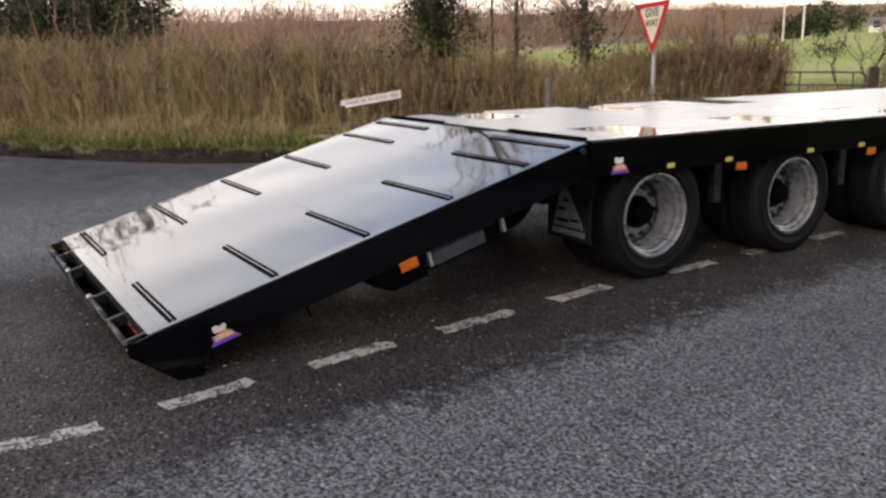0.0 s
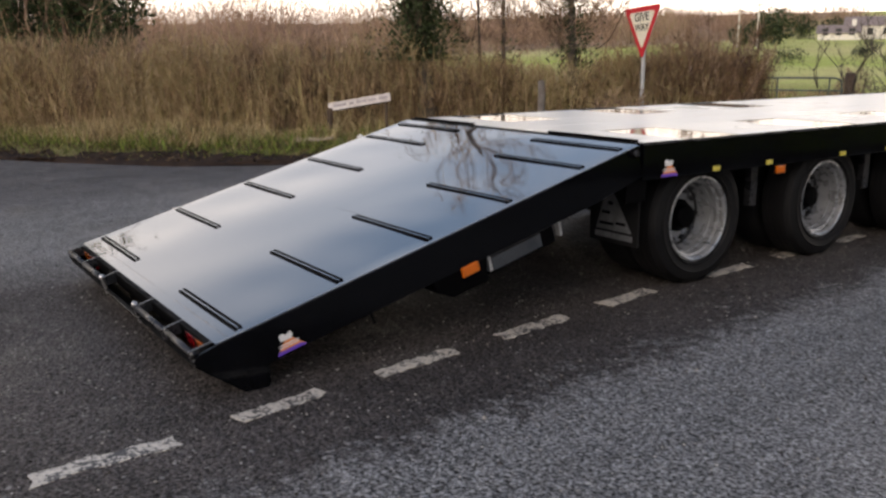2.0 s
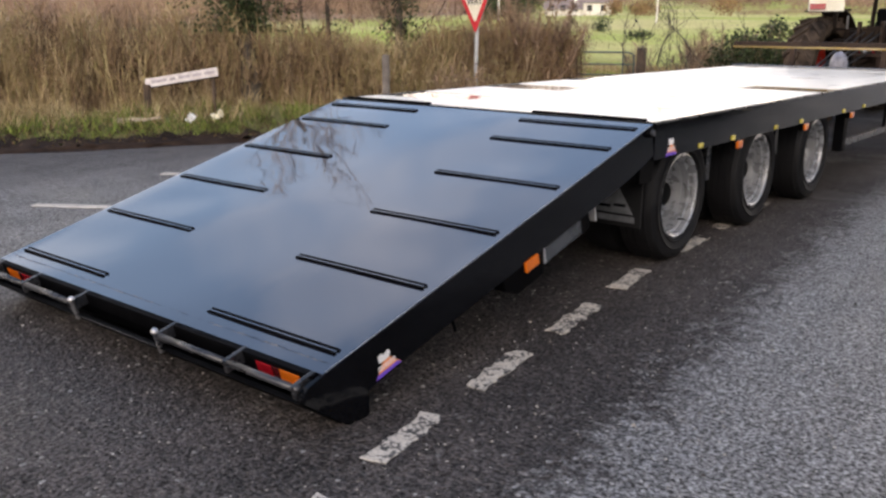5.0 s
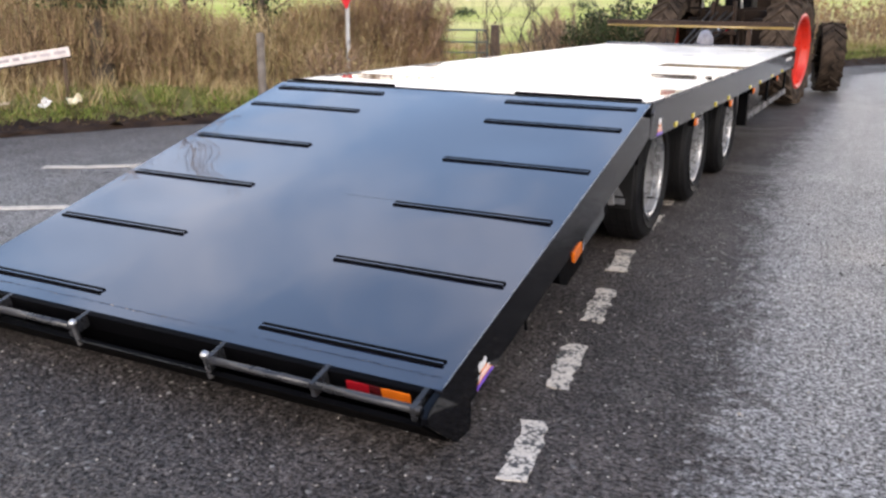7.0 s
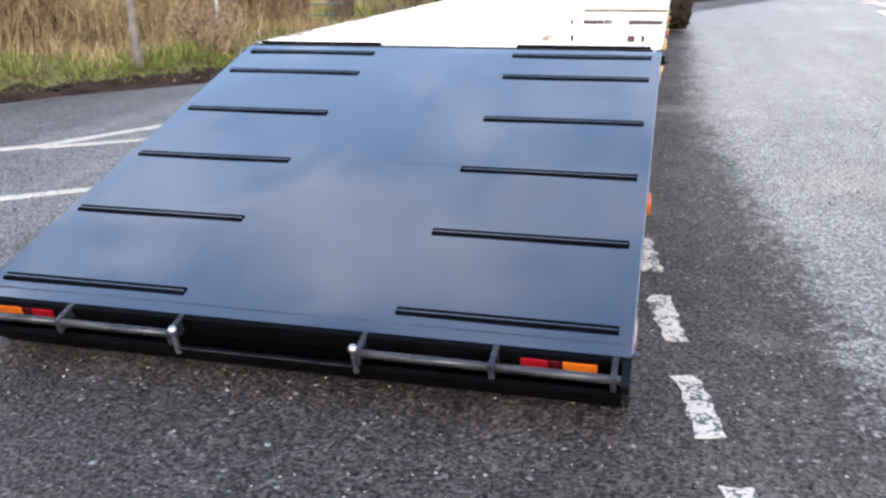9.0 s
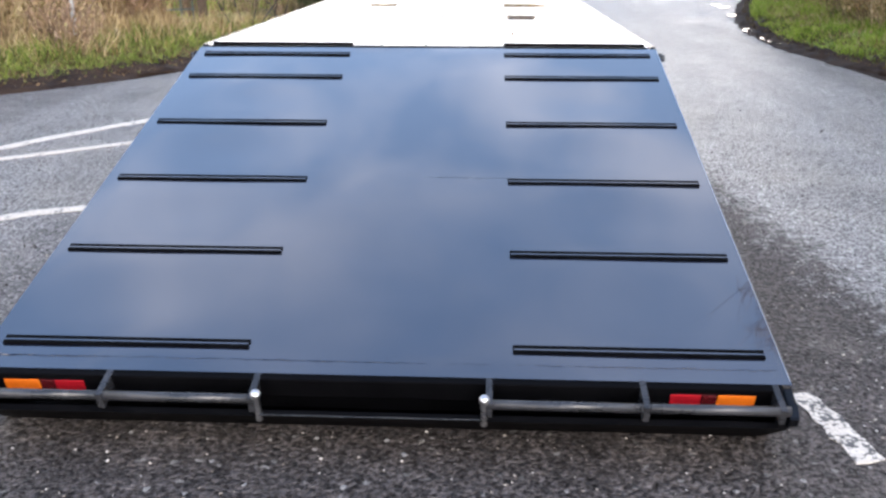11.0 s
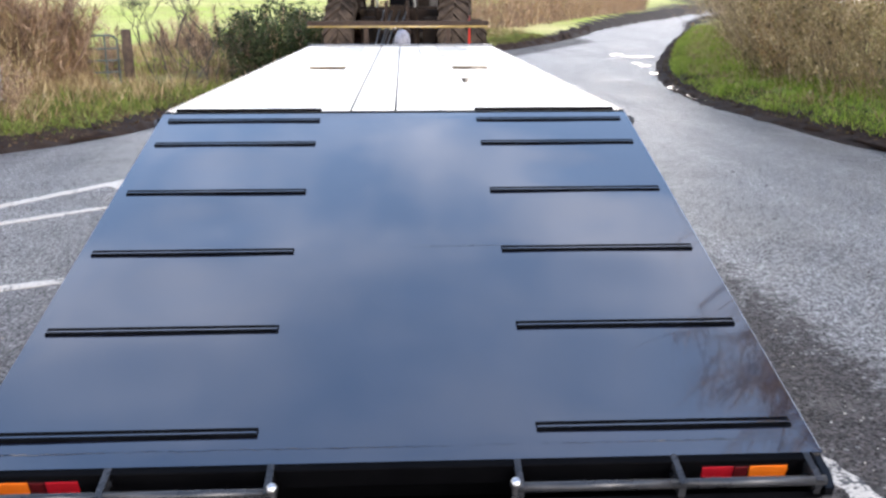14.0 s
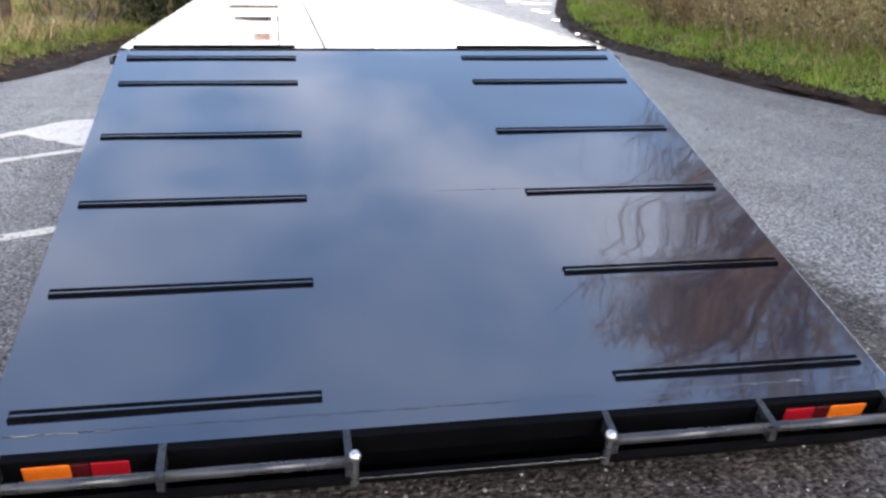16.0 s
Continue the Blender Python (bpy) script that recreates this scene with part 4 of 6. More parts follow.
shrub("evergreen_bush", (-2.35, 14.8), 1.1, 1.62, 26, "dark evergreen bush beside the field gate", 41, IVY, 16000, .038, 1500)
shrub("evergreen_bush", (-1.5, 16.6), 1.2, 1.6, 24, "dark evergreen bush near the verge", 42, IVY, 12000, .038, 1300)
def thorn(at, height, spread_, label, seed):
    """A crooked leafless thorn: branches that wander, fork and thin out."""
    r = np.random.default_rng(seed)
    base, _ = on_land(np.array([at[0]]), np.array([at[1]]))
    ob = thing("bare_shrub", label, "shrub", at=base[0])
    A, B, W = [], [], []

    def grow(p, d, length, width, depth):
        for k in range(5):
            d = d + r.normal(0, .42, 3) * (1, 1, .7) + (0, 0, .10)
            d = d / np.linalg.norm(d)
            q = p + d * length / 5
            A.append(p)
            B.append(q)
            W.append(width * (1 - .12 * k))
            p = q
            if depth and k:
                for _ in range(2 if k > 2 else 1):
                    grow(p, d + r.normal(0, .75, 3), length * r.uniform(.35, .62), width * .5, depth - 1)

    for i in range(5):
        a = 2 * math.pi * i / 5 + r.uniform(-.5, .5)
        grow(np.array((.08 * math.cos(a), .08 * math.sin(a), -.05)), np.array((math.cos(a) * spread_, math.sin(a) * spread_, 1.0)), height * r.uniform(.75, 1.05), .05, 2)
    A, B, W = np.array(A), np.array(B), np.array(W)
    v, f = stems(A, B + (B - A) * .12, W, np.zeros(len(A)), r, 4)
    o = new("branching", mesh_from("branching", v, f, BARK))
    o.parent = ob


thorn((-3.75, 13.3), 1.7, .75, "leafless thorn shrub with crooked branches", 43)
thorn((-3.45, 14.4), 1.35, .8, "leafless thorn shrub beside the evergreen bush", 44)
shrub("bare_shrub", (-5.85, 16.4), .42, 1.22, 30, "small twiggy thorn bush behind the gate post", 48, RUSSET, 300, .02, 1800, limb=.012)
shrub("bare_shrub", (-3.6, 15.6), .85, 1.5, 26, "reddish-brown twiggy thorn bush beside the evergreen", 49, RUSSET, 500, .018, 3200, limb=.02, bare=.5)
shrub("bare_shrub", (-4.7, 17.1), .7, 1.2, 22, "reddish-brown twiggy thorn bush at the field edge", 50, RUSSET, 300, .018, 2200, limb=.016, bare=.5)
shrub("bare_shrub", (-4.95, 8.80), .55, .85, 26, "low bare shoots round the sign pole", 46, HEDGELEAF, 500, .025, 900, limb=.012)
TANLEAF = strand("tan_beech_leaves", [(0.20, 0.11, 0.05), (0.42, 0.25, 0.11), (0.60, 0.42, 0.22)], 0.7, 2.5)
shrub("withered_beech", (6.75, 13.4), .55, 1.5, 26, "young beech keeping its withered tan leaves", 47, TANLEAF, 2600, .035, 700, limb=.015)
shrub("bare_shrub", (-5.55, 11.6), 1.1, 2.0, 40, "bushy bare shrub at the hedge end", 45, RUSSET, 1600, .022, 6500)


def tree(name, at, height, girth, label, seed, ivy=9000, ivy_top=.8, fork=2.2, spread_=1.6, n=34, k=1500, mantle=0.0, ivy_low=.25):
    """An ivy-clad hedgerow tree: tapered trunk, limbs, fine twigs, ivy leaves round the stem."""
    r = np.random.default_rng(seed)
    base, _ = on_land(np.array([at[0]]), np.array([at[1]]))
    base = base[0]
    ob = thing(name, label, "tree", at=base)
    bm = bmesh.new()
    rings = []
    lean = r.normal(0, .06, 2)
    for i in range(9):
        s = i / 8
        z = -.1 + s * height
        rad = girth * (1 - .78 * s) * (1 + .25 * math.exp(-s * 10))
        c = Vector((lean[0] * z + .06 * math.sin(3 * s + seed), lean[1] * z + .06 * math.cos(4 * s + seed), z))
        rings.append([bm.verts.new(c + Vector((rad * math.cos(a) * r.uniform(.85, 1.15), rad * math.sin(a) * r.uniform(.85, 1.15), 0))) for a in np.linspace(0, 2 * math.pi, 9)[:-1]])
    for p, q in zip(rings, rings[1:]):
        for i in range(8):
            bm.faces.new((p[i], p[(i + 1) % 8], q[(i + 1) % 8], q[i]))
    me = finish("trunk", bm, BARK, True)
    o = new("trunk", me)
    o.parent = ob
    hz = r.uniform(fork * .45, height * .97, n)
    b = np.stack([lean[0] * hz, lean[1] * hz, hz], 1)
    a = r.uniform(0, 6.28, n)
    L = spread_ * r.uniform(.4, 1, n) * (1.15 - .5 * hz / height)
    t = b + np.stack([np.cos(a) * L, np.sin(a) * L, L * r.uniform(.3, 1.2, n)], 1)
    limbs = stems(b, t, girth * .35 * r.uniform(.4, 1, n), .12 * L, r, 5)
    i = r.integers(0, n, k)
    s = r.uniform(.25, 1, (k, 1))
    tb = b[i] * (1 - s) + t[i] * s
    d = r.normal(0, 1, (k, 3)) + (0, 0, .7)
    d /= np.linalg.norm(d, axis=1, keepdims=True)
    tl = r.uniform(.12, .6, (k, 1)) * (1 if height < 8 else 2)
    tw = blades(tb, tb + d * tl, r.uniform(.008, .018, k), .06 * tl.ravel(), r)
    v, f = joined(limbs, tw)
    o = new("crown", mesh_from("crown", v, f, TWIG))
    o.parent = ob
    if ivy:
        hz = r.uniform(ivy_low, height * ivy_top, ivy)
        a = r.uniform(0, 6.28, ivy)
        lump = 1 + .5 * np.sin(hz * 3.1 + seed) * np.cos(a * 2 + hz)
        rad = girth * (1 - .6 * hz / height) + np.abs(r.normal(0, mantle or (.2 if girth > .12 else .15), ivy)) * lump
        c = np.stack([lean[0] * hz + np.cos(a) * rad, lean[1] * hz + np.sin(a) * rad, hz], 1)
        v, f = leaves(c, r.uniform(.02, .045, ivy), r)
        o = new("ivy", mesh_from("ivy", v, f, IVY))
        o.parent = ob
    return ob


tree("ivy_tree", (-8.08, 7.21), 5.2, .17, "hedgerow tree with an ivy-clad trunk and bare twigs", 51, 15000, .8, 2.2, 2.1, 46, 2200, .26, 1.15)
tree("ivy_tree", (-6.65, 9.33), 4.8, .10, "slender hedgerow tree with thin ivy and bare twigs", 52, 2600, .7, 2.2, 1.5, 44, 2400, .20)
tree("ivy_tree", (-7.85, 8.25), 3.6, .035, "thin leafless sapling in the hedge", 58, 0, .4)
tree("ivy_tree", (-7.49, 8.55), 3.8, .05, "thin leafless sapling in the hedge", 53, 300, .4)
shrub("evergreen_tree", (-14.9, 2.9), 1.7, 4.4, 40, "dark evergreen tree overhanging the hedge", 54, IVY, 15000, .055, 2600, limb=.07)
shrub("evergreen_tree", (-16.6, 1.6), 2.4, 5.0, 40, "dark evergreen tree overhanging the hedge", 55, IVY, 15000, .055, 2400, limb=.07)
tree("hedge_tree", (6.75, 6.95), 5.2, .15, "hedgerow tree with a thinly ivied trunk in the bank hedge", 56, 2600, .6)
tree("hedge_tree", (9.4, 9.0), 14.0, .26, "tall bare hedgerow tree overhanging the road bank", 57, 2500, .35, 7.0, 5.0, 130, 24000)


def far_woods(name, spots, label, seed, size, height, material=FARWOOD, per=260, leaf=.5):
    """Distant winter woods and hedgerows: crowns of many loose clumps, standing on the rising land."""
    r = np.random.default_rng(seed)
    cs = []
    spots = np.asarray(spots, float)
    base, _ = on_land(spots[:, 0], spots[:, 1])
    tall = np.broadcast_to(height, len(base))
    for b, most in zip(base, tall):
        h = most * r.uniform(.55, 1.35)
        w = size * r.uniform(.7, 1.3)
        q = r.normal(0, 1, (per, 3))
        q /= np.linalg.norm(q, axis=1, keepdims=True)
        q *= r.uniform(.02, 1, (per, 1)) ** .6
        cs.append(b + (0, 0, h * .5) + q * (w, w, h * .55))
    c = np.concatenate(cs)
    if material is FARWOOD:
        d = r.normal(0, .45, (len(c), 3)) + (0, 0, .8)
        v, f = blades(c, c + d * r.uniform(.5, 1.2, (len(c), 1)) * leaf * 4.5, np.full(len(c), leaf * .42), np.full(len(c), leaf * .6), r)
    else:
        v, f = leaves(c, r.uniform(.5, 1.2, len(c)) * leaf, r, .6)
    return tagged(new(name, mesh_from(name, v, f, material)), label, "woodland", "", "stuff")


r_ = np.random.default_rng(61)
az_w = np.r_[r_.uniform(57, 112, 130), r_.uniform(42, 58, 34)]
ang, dist = np.radians(az_w), np.r_[r_.uniform(58, 120, 130), r_.uniform(86, 124, 34)]
far_woods("far_woods", np.stack([-np.sin(ang) * dist, 4 + np.cos(ang) * dist], 1), "russet-brown leafless woodland in the distance", 62, 5.0, dist * (.040 + .016 * smoothstep(56, 63, az_w)), per=640, leaf=.15)
ang = np.radians(r_.uniform(-4, 62, 170))
dist = r_.uniform(212, 285, 170)
far_woods("far_copse", np.stack([-np.sin(ang) * dist, 4 + np.cos(ang) * dist], 1), "winter copses and hedgerows along the far hillside", 63, 5, 4.6, per=330, leaf=.34)
hl = np.concatenate([np.linspace((-70, 186), (-20, 200), 40), np.linspace((-150, 140), (-112, 160), 26)])
far_woods("field_hedges", hl, "low brown field hedges between pastures", 64, 1.4, 1.3, per=260, leaf=.09)
far_woods("field_bushes", [(-19, 42), (-27, 52), (-24, 40), (-33, 63), (-18, 60)], "scattered dark gorse bushes on the pasture", 65, .9, 1.0, IVY, 500, .07)
far_woods("conifer_clump", [(-113, 172), (-108, 176), (-118, 168), (-66, 92), (-64, 94)], "dark conifers beside the far farm", 66, 3.0, 4.2, IVY, 900, .30)
far_woods("orange_beeches", [(-92, 172), (-88, 176), (-84, 172), (-70, 180)], "rust-coloured beech trees beside the far farm", 67, 3.0, 4.0, RUSSET, 700, .30)


# ---------------------------------------------------------------- roadside things
def give_way_sign():
    o = thing("give_way_sign", "red-bordered triangular give way sign on a grey pole", "road sign", at=(-5.08, 9.28, 0.05))
    part("pole", rod((-5.08, 9.32, 0.0), (-5.08, 9.32, 1.95), .032), GALV, o)
    # the plate stands on its point and faces the road mouth
    c, tilt = Vector((-5.08, 9.27, 1.87)), Matrix.Rotation(radians(-10), 4, 'Z') @ Matrix.Rotation(radians(-3), 4, 'Y')

    def tri(r, depth, y):
        bm = bmesh.new()
        pts = []
        for k in range(3):
            a = radians(-90 + 120 * k)
            cc = Vector((math.cos(a), 0, math.sin(a))) * r
            for j in (-1, 0, 1):
                q = a + j * radians(38)
                pts.append(cc + Vector((math.cos(q), 0, math.sin(q))) * .035)
        f = bm.faces.new([bm.verts.new((p.x, y, p.z)) for p in pts])
        e = bmesh.ops.extrude_face_region(bm, geom=[f])
        bmesh.ops.translate(bm, verts=[v for v in e['geom'] if isinstance(v, bmesh.types.BMVert)], vec=(0, depth, 0))
        bmesh.ops.recalc_face_normals(bm, faces=bm.faces)
        bm.transform(Matrix.Translation(c) @ tilt)
        return bm

    border = part("border", tri(.465, .004, -.012), SIGNRED, o, "red reflective border")
    part("face", tri(.315, .002, -.0145), SIGNCREAM, o, "cream reflective centre")
    part("back_plate", tri(.465, .010, -.007), GALV, o)
    for txt, z, s in (("GIVE", .055, .175), ("WAY", -.095, .15)):
        cu = bpy.data.curves.new("lettering", 'FONT')
        cu.body, cu.size, cu.align_x, cu.extrude, cu.offset = txt, s, 'CENTER', .0008, .003
        tmp = bpy.data.objects.new("tmp", cu)
        scene.collection.objects.link(tmp)
        me = bpy.data.meshes.new_from_object(tmp)
        bpy.data.objects.remove(tmp)
        me.transform(Matrix.Translation(c) @ tilt @ Matrix.Translation((0, -.0165, z)) @ Matrix.Rotation(radians(90), 4, 'X'))
        me.materials.clear()
        me.materials.append(INK)
        part("lettering", me, INK, o, "black capital letters")
    for z in (1.72, 2.02):
        b = box(-5.135, -5.025, 9.285, 9.36, z - .02, z + .02, .004)
        part("clamp", b, GALV, o)


give_way_sign()


def fallen_sign():
    """A road name plate leaning on the hedge, one leg broken."""
    o = thing("name_plate_sign", "crooked white road name plate leaning in the hedge", "road sign", at=(-7.75, 5.7, 0.1))
    a, b = Vector((-8.15, 5.38, .60)), Vector((-7.30, 6.04, .78))
    d = (b - a).normalized()
    n = Vector((d.y, -d.x, .15)).normalized()
    up = n.cross(d)
    up = up if up.z > 0 else -up

    def slab(u0, u1, w0, w1, y0, y1):
        bm = box(u0, u1, y0, y1, w0, w1, .003)
        bm.transform(Matrix((( *[d.x, n.x, up.x], a.x), (*[d.y, n.y, up.y], a.y), (*[d.z, n.z, up.z], a.z), (0, 0, 0, 1))))
        return bm

    L = (b - a).length
    plate = part("plate", slab(0, L, -.05, .080, -.012, .0), OLDWHITE, o, "weathered white plate")
    for k, (u0, u1) in enumerate(((.09, .30), (.34, .42), (.46, .62), (.66, .78), (.82, .96))):
        part("lettering", slab(u0 * L, u1 * L, -.002, .040, 0.001, .004), GREYINK, o, "faded unreadable lettering")
    part("frame", slab(-.01, L + .01, -.066, -.05, -.02, .004), SATIN, o, "dark bottom rail")
    part("leg", box(-8.19, -8.08, 5.36, 5.42, 0.0, .60, .01), POSTWOOD, o)
    part("leg", box(-7.39, -7.345, 5.98, 6.02, 0.0, .70, .01), POSTWOOD, o)


fallen_sign()


def litter(name, c, size, rot, mat_, label, cat):
    r = np.random.default_rng(int(abs(c[0]) * 100))
    bm = bmesh.new()
    bmesh.ops.create_grid(bm, x_segments=6, y_segments=5, size=.5)
    for v in bm.verts:
        v.co = Vector((v.co.x * size[0], v.co.y * size[1], r.normal(0, .012 if size[2] < .03 else .03) + size[2] * (v.co.x ** 2 * 2)))
    e = bmesh.ops.extrude_face_region(bm, geom=bm.faces[:])
    bmesh.ops.translate(bm, verts=[v for v in e['geom'] if isinstance(v, bmesh.types.BMVert)], vec=(0, 0, .008))
    bmesh.ops.recalc_face_normals(bm, faces=bm.faces)
    bm.transform(pose(*c, *rot))
    ob = part(name, bm, mat_)
    tagged(ob, label, cat)


litter("broken_board", (-7.35, 4.72, .19), (.62, .12, .02), (8, -4, 38), BOARD, "tan broken board lying in the verge grass", "board")
litter("litter", (-6.93, 5.28, .20), (.10, .13, .05), (60, 20, 20), WHITE, "crumpled white paper litter in the grass", "litter")
litter("litter", (-6.80, 5.62, .22), (.17, .11, .06), (50, -20, 60), SIGNCREAM, "crumpled cream packaging litter in the grass", "litter")


def post(name, x, y, h, r, label, mat_=POSTWOOD):
    z, _ = land_height(np.array([x]), np.array([y]))
    bm = lathe([(r * 1.05, -.1), (r, .3), (r * .96, h - .02), (r * .85, h), (0.002, h + .008)], 10, (x, y, z[0]), 'Z')
    for v in bm.verts:
        v.co.x += .008 * math.sin(v.co.z * 9 + x)
    ob = part(name, bm, mat_, None, "", True)
    return tagged(ob, label, "post")


post("gate_post", -5.24, 15.27, 1.12, .10, "thick weathered wooden gate post")
GREYWOOD = plain("silvered_stake_wood", (0.10, 0.083, 0.070), (0.18, 0.155, 0.135), (0.8, 0.95), scale=6, fine=40, relief=0.5)
post("fence_post", -5.18, 7.35, .95, .055, "grey weathered wooden stake in front of the hedge", GREYWOOD)


def field_gate():
    a, b = Vector((-5.42, 15.35, 0)), Vector((-8.25, 13.75, 0))
    z, _ = land_height(np.array([a.x]), np.array([a.y]))
    o = thing("field_gate", "tubular steel field gate, closed, dull grey-green", "gate", at=(a.x, a.y, z[0]))
    at = lambda s, h: a.lerp(b, s) + Vector((0, 0, z[0] + h))
    for h in (.09, .31, .53, .75):
        part("rail", rod(at(0, h), at(1, h), .017), GATE, o)
    bm = rod(at(.06, 1.0), at(1, 1.0), .02)
    for i in range(5):
        q0, q1 = i / 5 * math.pi / 2, (i + 1) / 5 * math.pi / 2
        rod(at(.06 - .05 * math.sin(q0), .90 + .10 * math.cos(q0)), at(.06 - .05 * math.sin(q1), .90 + .10 * math.cos(q1)), .02, bm=bm)
    rod(at(.01, .90), at(.01, .05), .02, bm=bm)
    part("top_rail", bm, GATE, o)
    for s in (.08, .38, .70, 1.0):
        part("upright", rod(at(s, .08), at(s, 1.0), .017), GATE, o)


field_gate()


def telegraph_pole(x, y, h):
    z, _ = land_height(np.array([x]), np.array([y]))
    o = thing("utility_pole", "pale wooden utility pole standing in the field", "pole", "field poles", at=(x, y, z[0]))
    part("shaft", rod((x, y, z[0] - .2), (x, y, z[0] + h), .11, .08), HOUSEWALL, o)
    part("crossarm", box(x - .7, x + .7, y - .05, y + .05, z[0] + h - .5, z[0] + h - .4, .01), POSTWOOD, o)


telegraph_pole(-57.0, 78.5, 4.3)
telegraph_pole(-55.2, 79.3, 4.8)
telegraph_pole(-40.5, 88, 5.0)


def house(x, y, w, d, h, rot, label):
    z, _ = land_height(np.array([x]), np.array([y]))
    o = thing("farmhouse", label, "house", at=(x, y, z[0]))
    M = pose(x, y, z[0] - .3, 0, 0, rot)
    part("wall", box(-w / 2, w / 2, -d / 2, d / 2, 0, h, .05, turn=M), HOUSEWALL, o)
    bm = bmesh.new()
    e = .4
    vs = [bm.verts.new(M @ Vector(p)) for p in ((-w / 2 - e, -d / 2 - e, h), (w / 2 + e, -d / 2 - e, h), (w / 2 + e, d / 2 + e, h), (-w / 2 - e, d / 2 + e, h), (-w / 2 - e, 0, h + d * .42), (w / 2 + e, 0, h + d * .42))]
    for q in ((0, 1, 5, 4), (2, 3, 4, 5), (0, 4, 3), (1, 2, 5), (3, 2, 1, 0)):
        bm.faces.new([vs[i] for i in q])
    roof = part("roof", bm, ROOF, o, "slate roof")
    for sx in (-.32, 0, .32):
        part("window", box(sx * w - .55, sx * w + .55, -d / 2 - .03, -d / 2 + .1, 1.2, 2.5, .02, turn=M), INK, o)
    part("chimney", box(w * .3, w * .3 + .8, -.4, .4, h + d * .2, h + d * .42 + 1.0, .03, turn=M), HOUSEWALL, o)


house(-97, 171, 9, 4.6, 2.9, 30, "pale rendered farmhouse with a slate roof, far across the fields")
house(-100, 165, 7.5, 4, 1.6, 30, "low white farm outbuilding, far across the fields")


# ---------------------------------------------------------------- the trailer
SLOPE = math.atan(0.2746)
HY, HZ = 2.62, 0.945                     # hinge edge of the deck


def tail(x, u, v):
    """A place on the lowered tail: u down the slope from the hinge, v square to its plate."""
    return Vector((x, HY - u * math.cos(SLOPE) - v * math.sin(SLOPE), HZ - u * math.sin(SLOPE) + v * math.cos(SLOPE)))


def tbox(x0, x1, u0, u1, v0, v1, bevel=0.004):
    bm = box(x0, x1, u0, u1, v0, v1, bevel)
    for w in bm.verts:
        w.co = tail(*w.co)
    bmesh.ops.recalc_face_normals(bm, faces=bm.faces)
    return bm


trailer = thing("low_loader_trailer", "black tri-axle low-loader trailer with a pale boarded deck and lowered tail", "trailer", at=(0, 5, 0))


def sub(name, bm, material, parent, label="", smooth=False):
    """A part of a part."""
    ob = new(name, finish(name, bm, material, smooth) if not isinstance(bm, bpy.types.Mesh) else bm)
    ob.parent = parent
    if label:
        ob["label"] = label
    return ob


def tpart(name, bm, material, label="", smooth=False):
    ob = new(name, finish(name, bm, material, smooth) if not isinstance(bm, bpy.types.Mesh) else bm)
    ob.parent = trailer
    ob.matrix_parent_inverse = Matrix.Translation((0, -5, 0))
    if label:
        ob["label"] = label
    return ob


# --- lowered tail: top plate, side plates, grip bars
PLATE_U = 2.625
plate = bmesh.new()
NX, NU = 42, 50
rr = np.random.default_rng(70)


def dent(x, u):
    """Slight hollows between the welded grip bars, and a gentle waviness."""
    c = math.sin(math.pi * (u - .411) / .5215) ** 2 if .411 < u < 2.497 else 0
    return -.0022 * c * math.exp(-((abs(x) - .82) / .26) ** 2) + .0009 * math.sin(x * 6.1 + u * 2.2) + .0007 * math.sin(u * 5.3 + x * 1.7)


grid = [[plate.verts.new(tail(-1.251 + 2.502 * i / NX, 0.012 + (PLATE_U - .012) * j / NU,
                              -.004 + dent(-1.251 + 2.502 * i / NX, 0.012 + (PLATE_U - .012) * j / NU) * (0 < i < NX and 0 < j < NU))) for j in range(NU + 1)] for i in range(NX + 1)]
for i in range(NX):
    for j in range(NU):
        plate.faces.new((grid[i][j], grid[i][j + 1], grid[i + 1][j + 1], grid[i + 1][j]))
bmesh.ops.recalc_face_normals(plate, faces=plate.faces)
if plate.faces[:][0].normal.z < 0:
    bmesh.ops.reverse_faces(plate, faces=plate.faces)
tail_plate = tpart("tail_plate", plate, GLOSS, "glossy black steel tail plate mirroring the sky", True)
tpart("tail_core", tbox(-1.2508, 1.2508, .012, PLATE_U, -.0125, -.0075, .0), GLOSS)
SIDE = [(.02, -.013), (2.62, -.013), (2.70, -.018), (2.735, -.035), (2.735, -.065), (2.56, -.290), (2.525, -.312), (2.49, -.315), (2.455, -.295), (2.430, -.205),
        (2.24, -.198), (1.50, -.207), (.42, -.215), (.20, -.205), (.02, -.19)]
for sx in (-1, 1):
    x0, x1 = sorted((sx * 1.222, sx * 1.25))
    tpart("tail_side", prism(SIDE, x0, x1, tail, .003), SIDEBLACK, "glossy black side plate")
# thin pale rod along the right edge of the plate
sub("worn_edge", rod(tail(1.2495, .03, -.0045), tail(1.2495, 2.61, -.0045), .0014, seg=6), GALV, tail_plate, "thin paler line drawn along the edge")
# weld seam near the lip and across the middle
bm = bmesh.new()
for i in range(120):
    x = -1.2 + 2.4 * i / 119
    u = 2.565 + rr.normal(0, .0015)
    p, q = tail(x, u, -.004), tail(x + .02, u + rr.normal(0, .001), -.004)
    rod(p, q, .0028 * rr.uniform(.4, 1.2), seg=5, bm=bm)
sub("weld_seam", bm, GLOSS, tail_plate, "uneven weld seam")
bm = bmesh.new()
for i in range(60):
    x = -.40 + .85 * i / 59
    rod(tail(x, 1.424, -.005), tail(x + .015, 1.424 + rr.normal(0, .0006), -.005), .0016, seg=5, bm=bm)
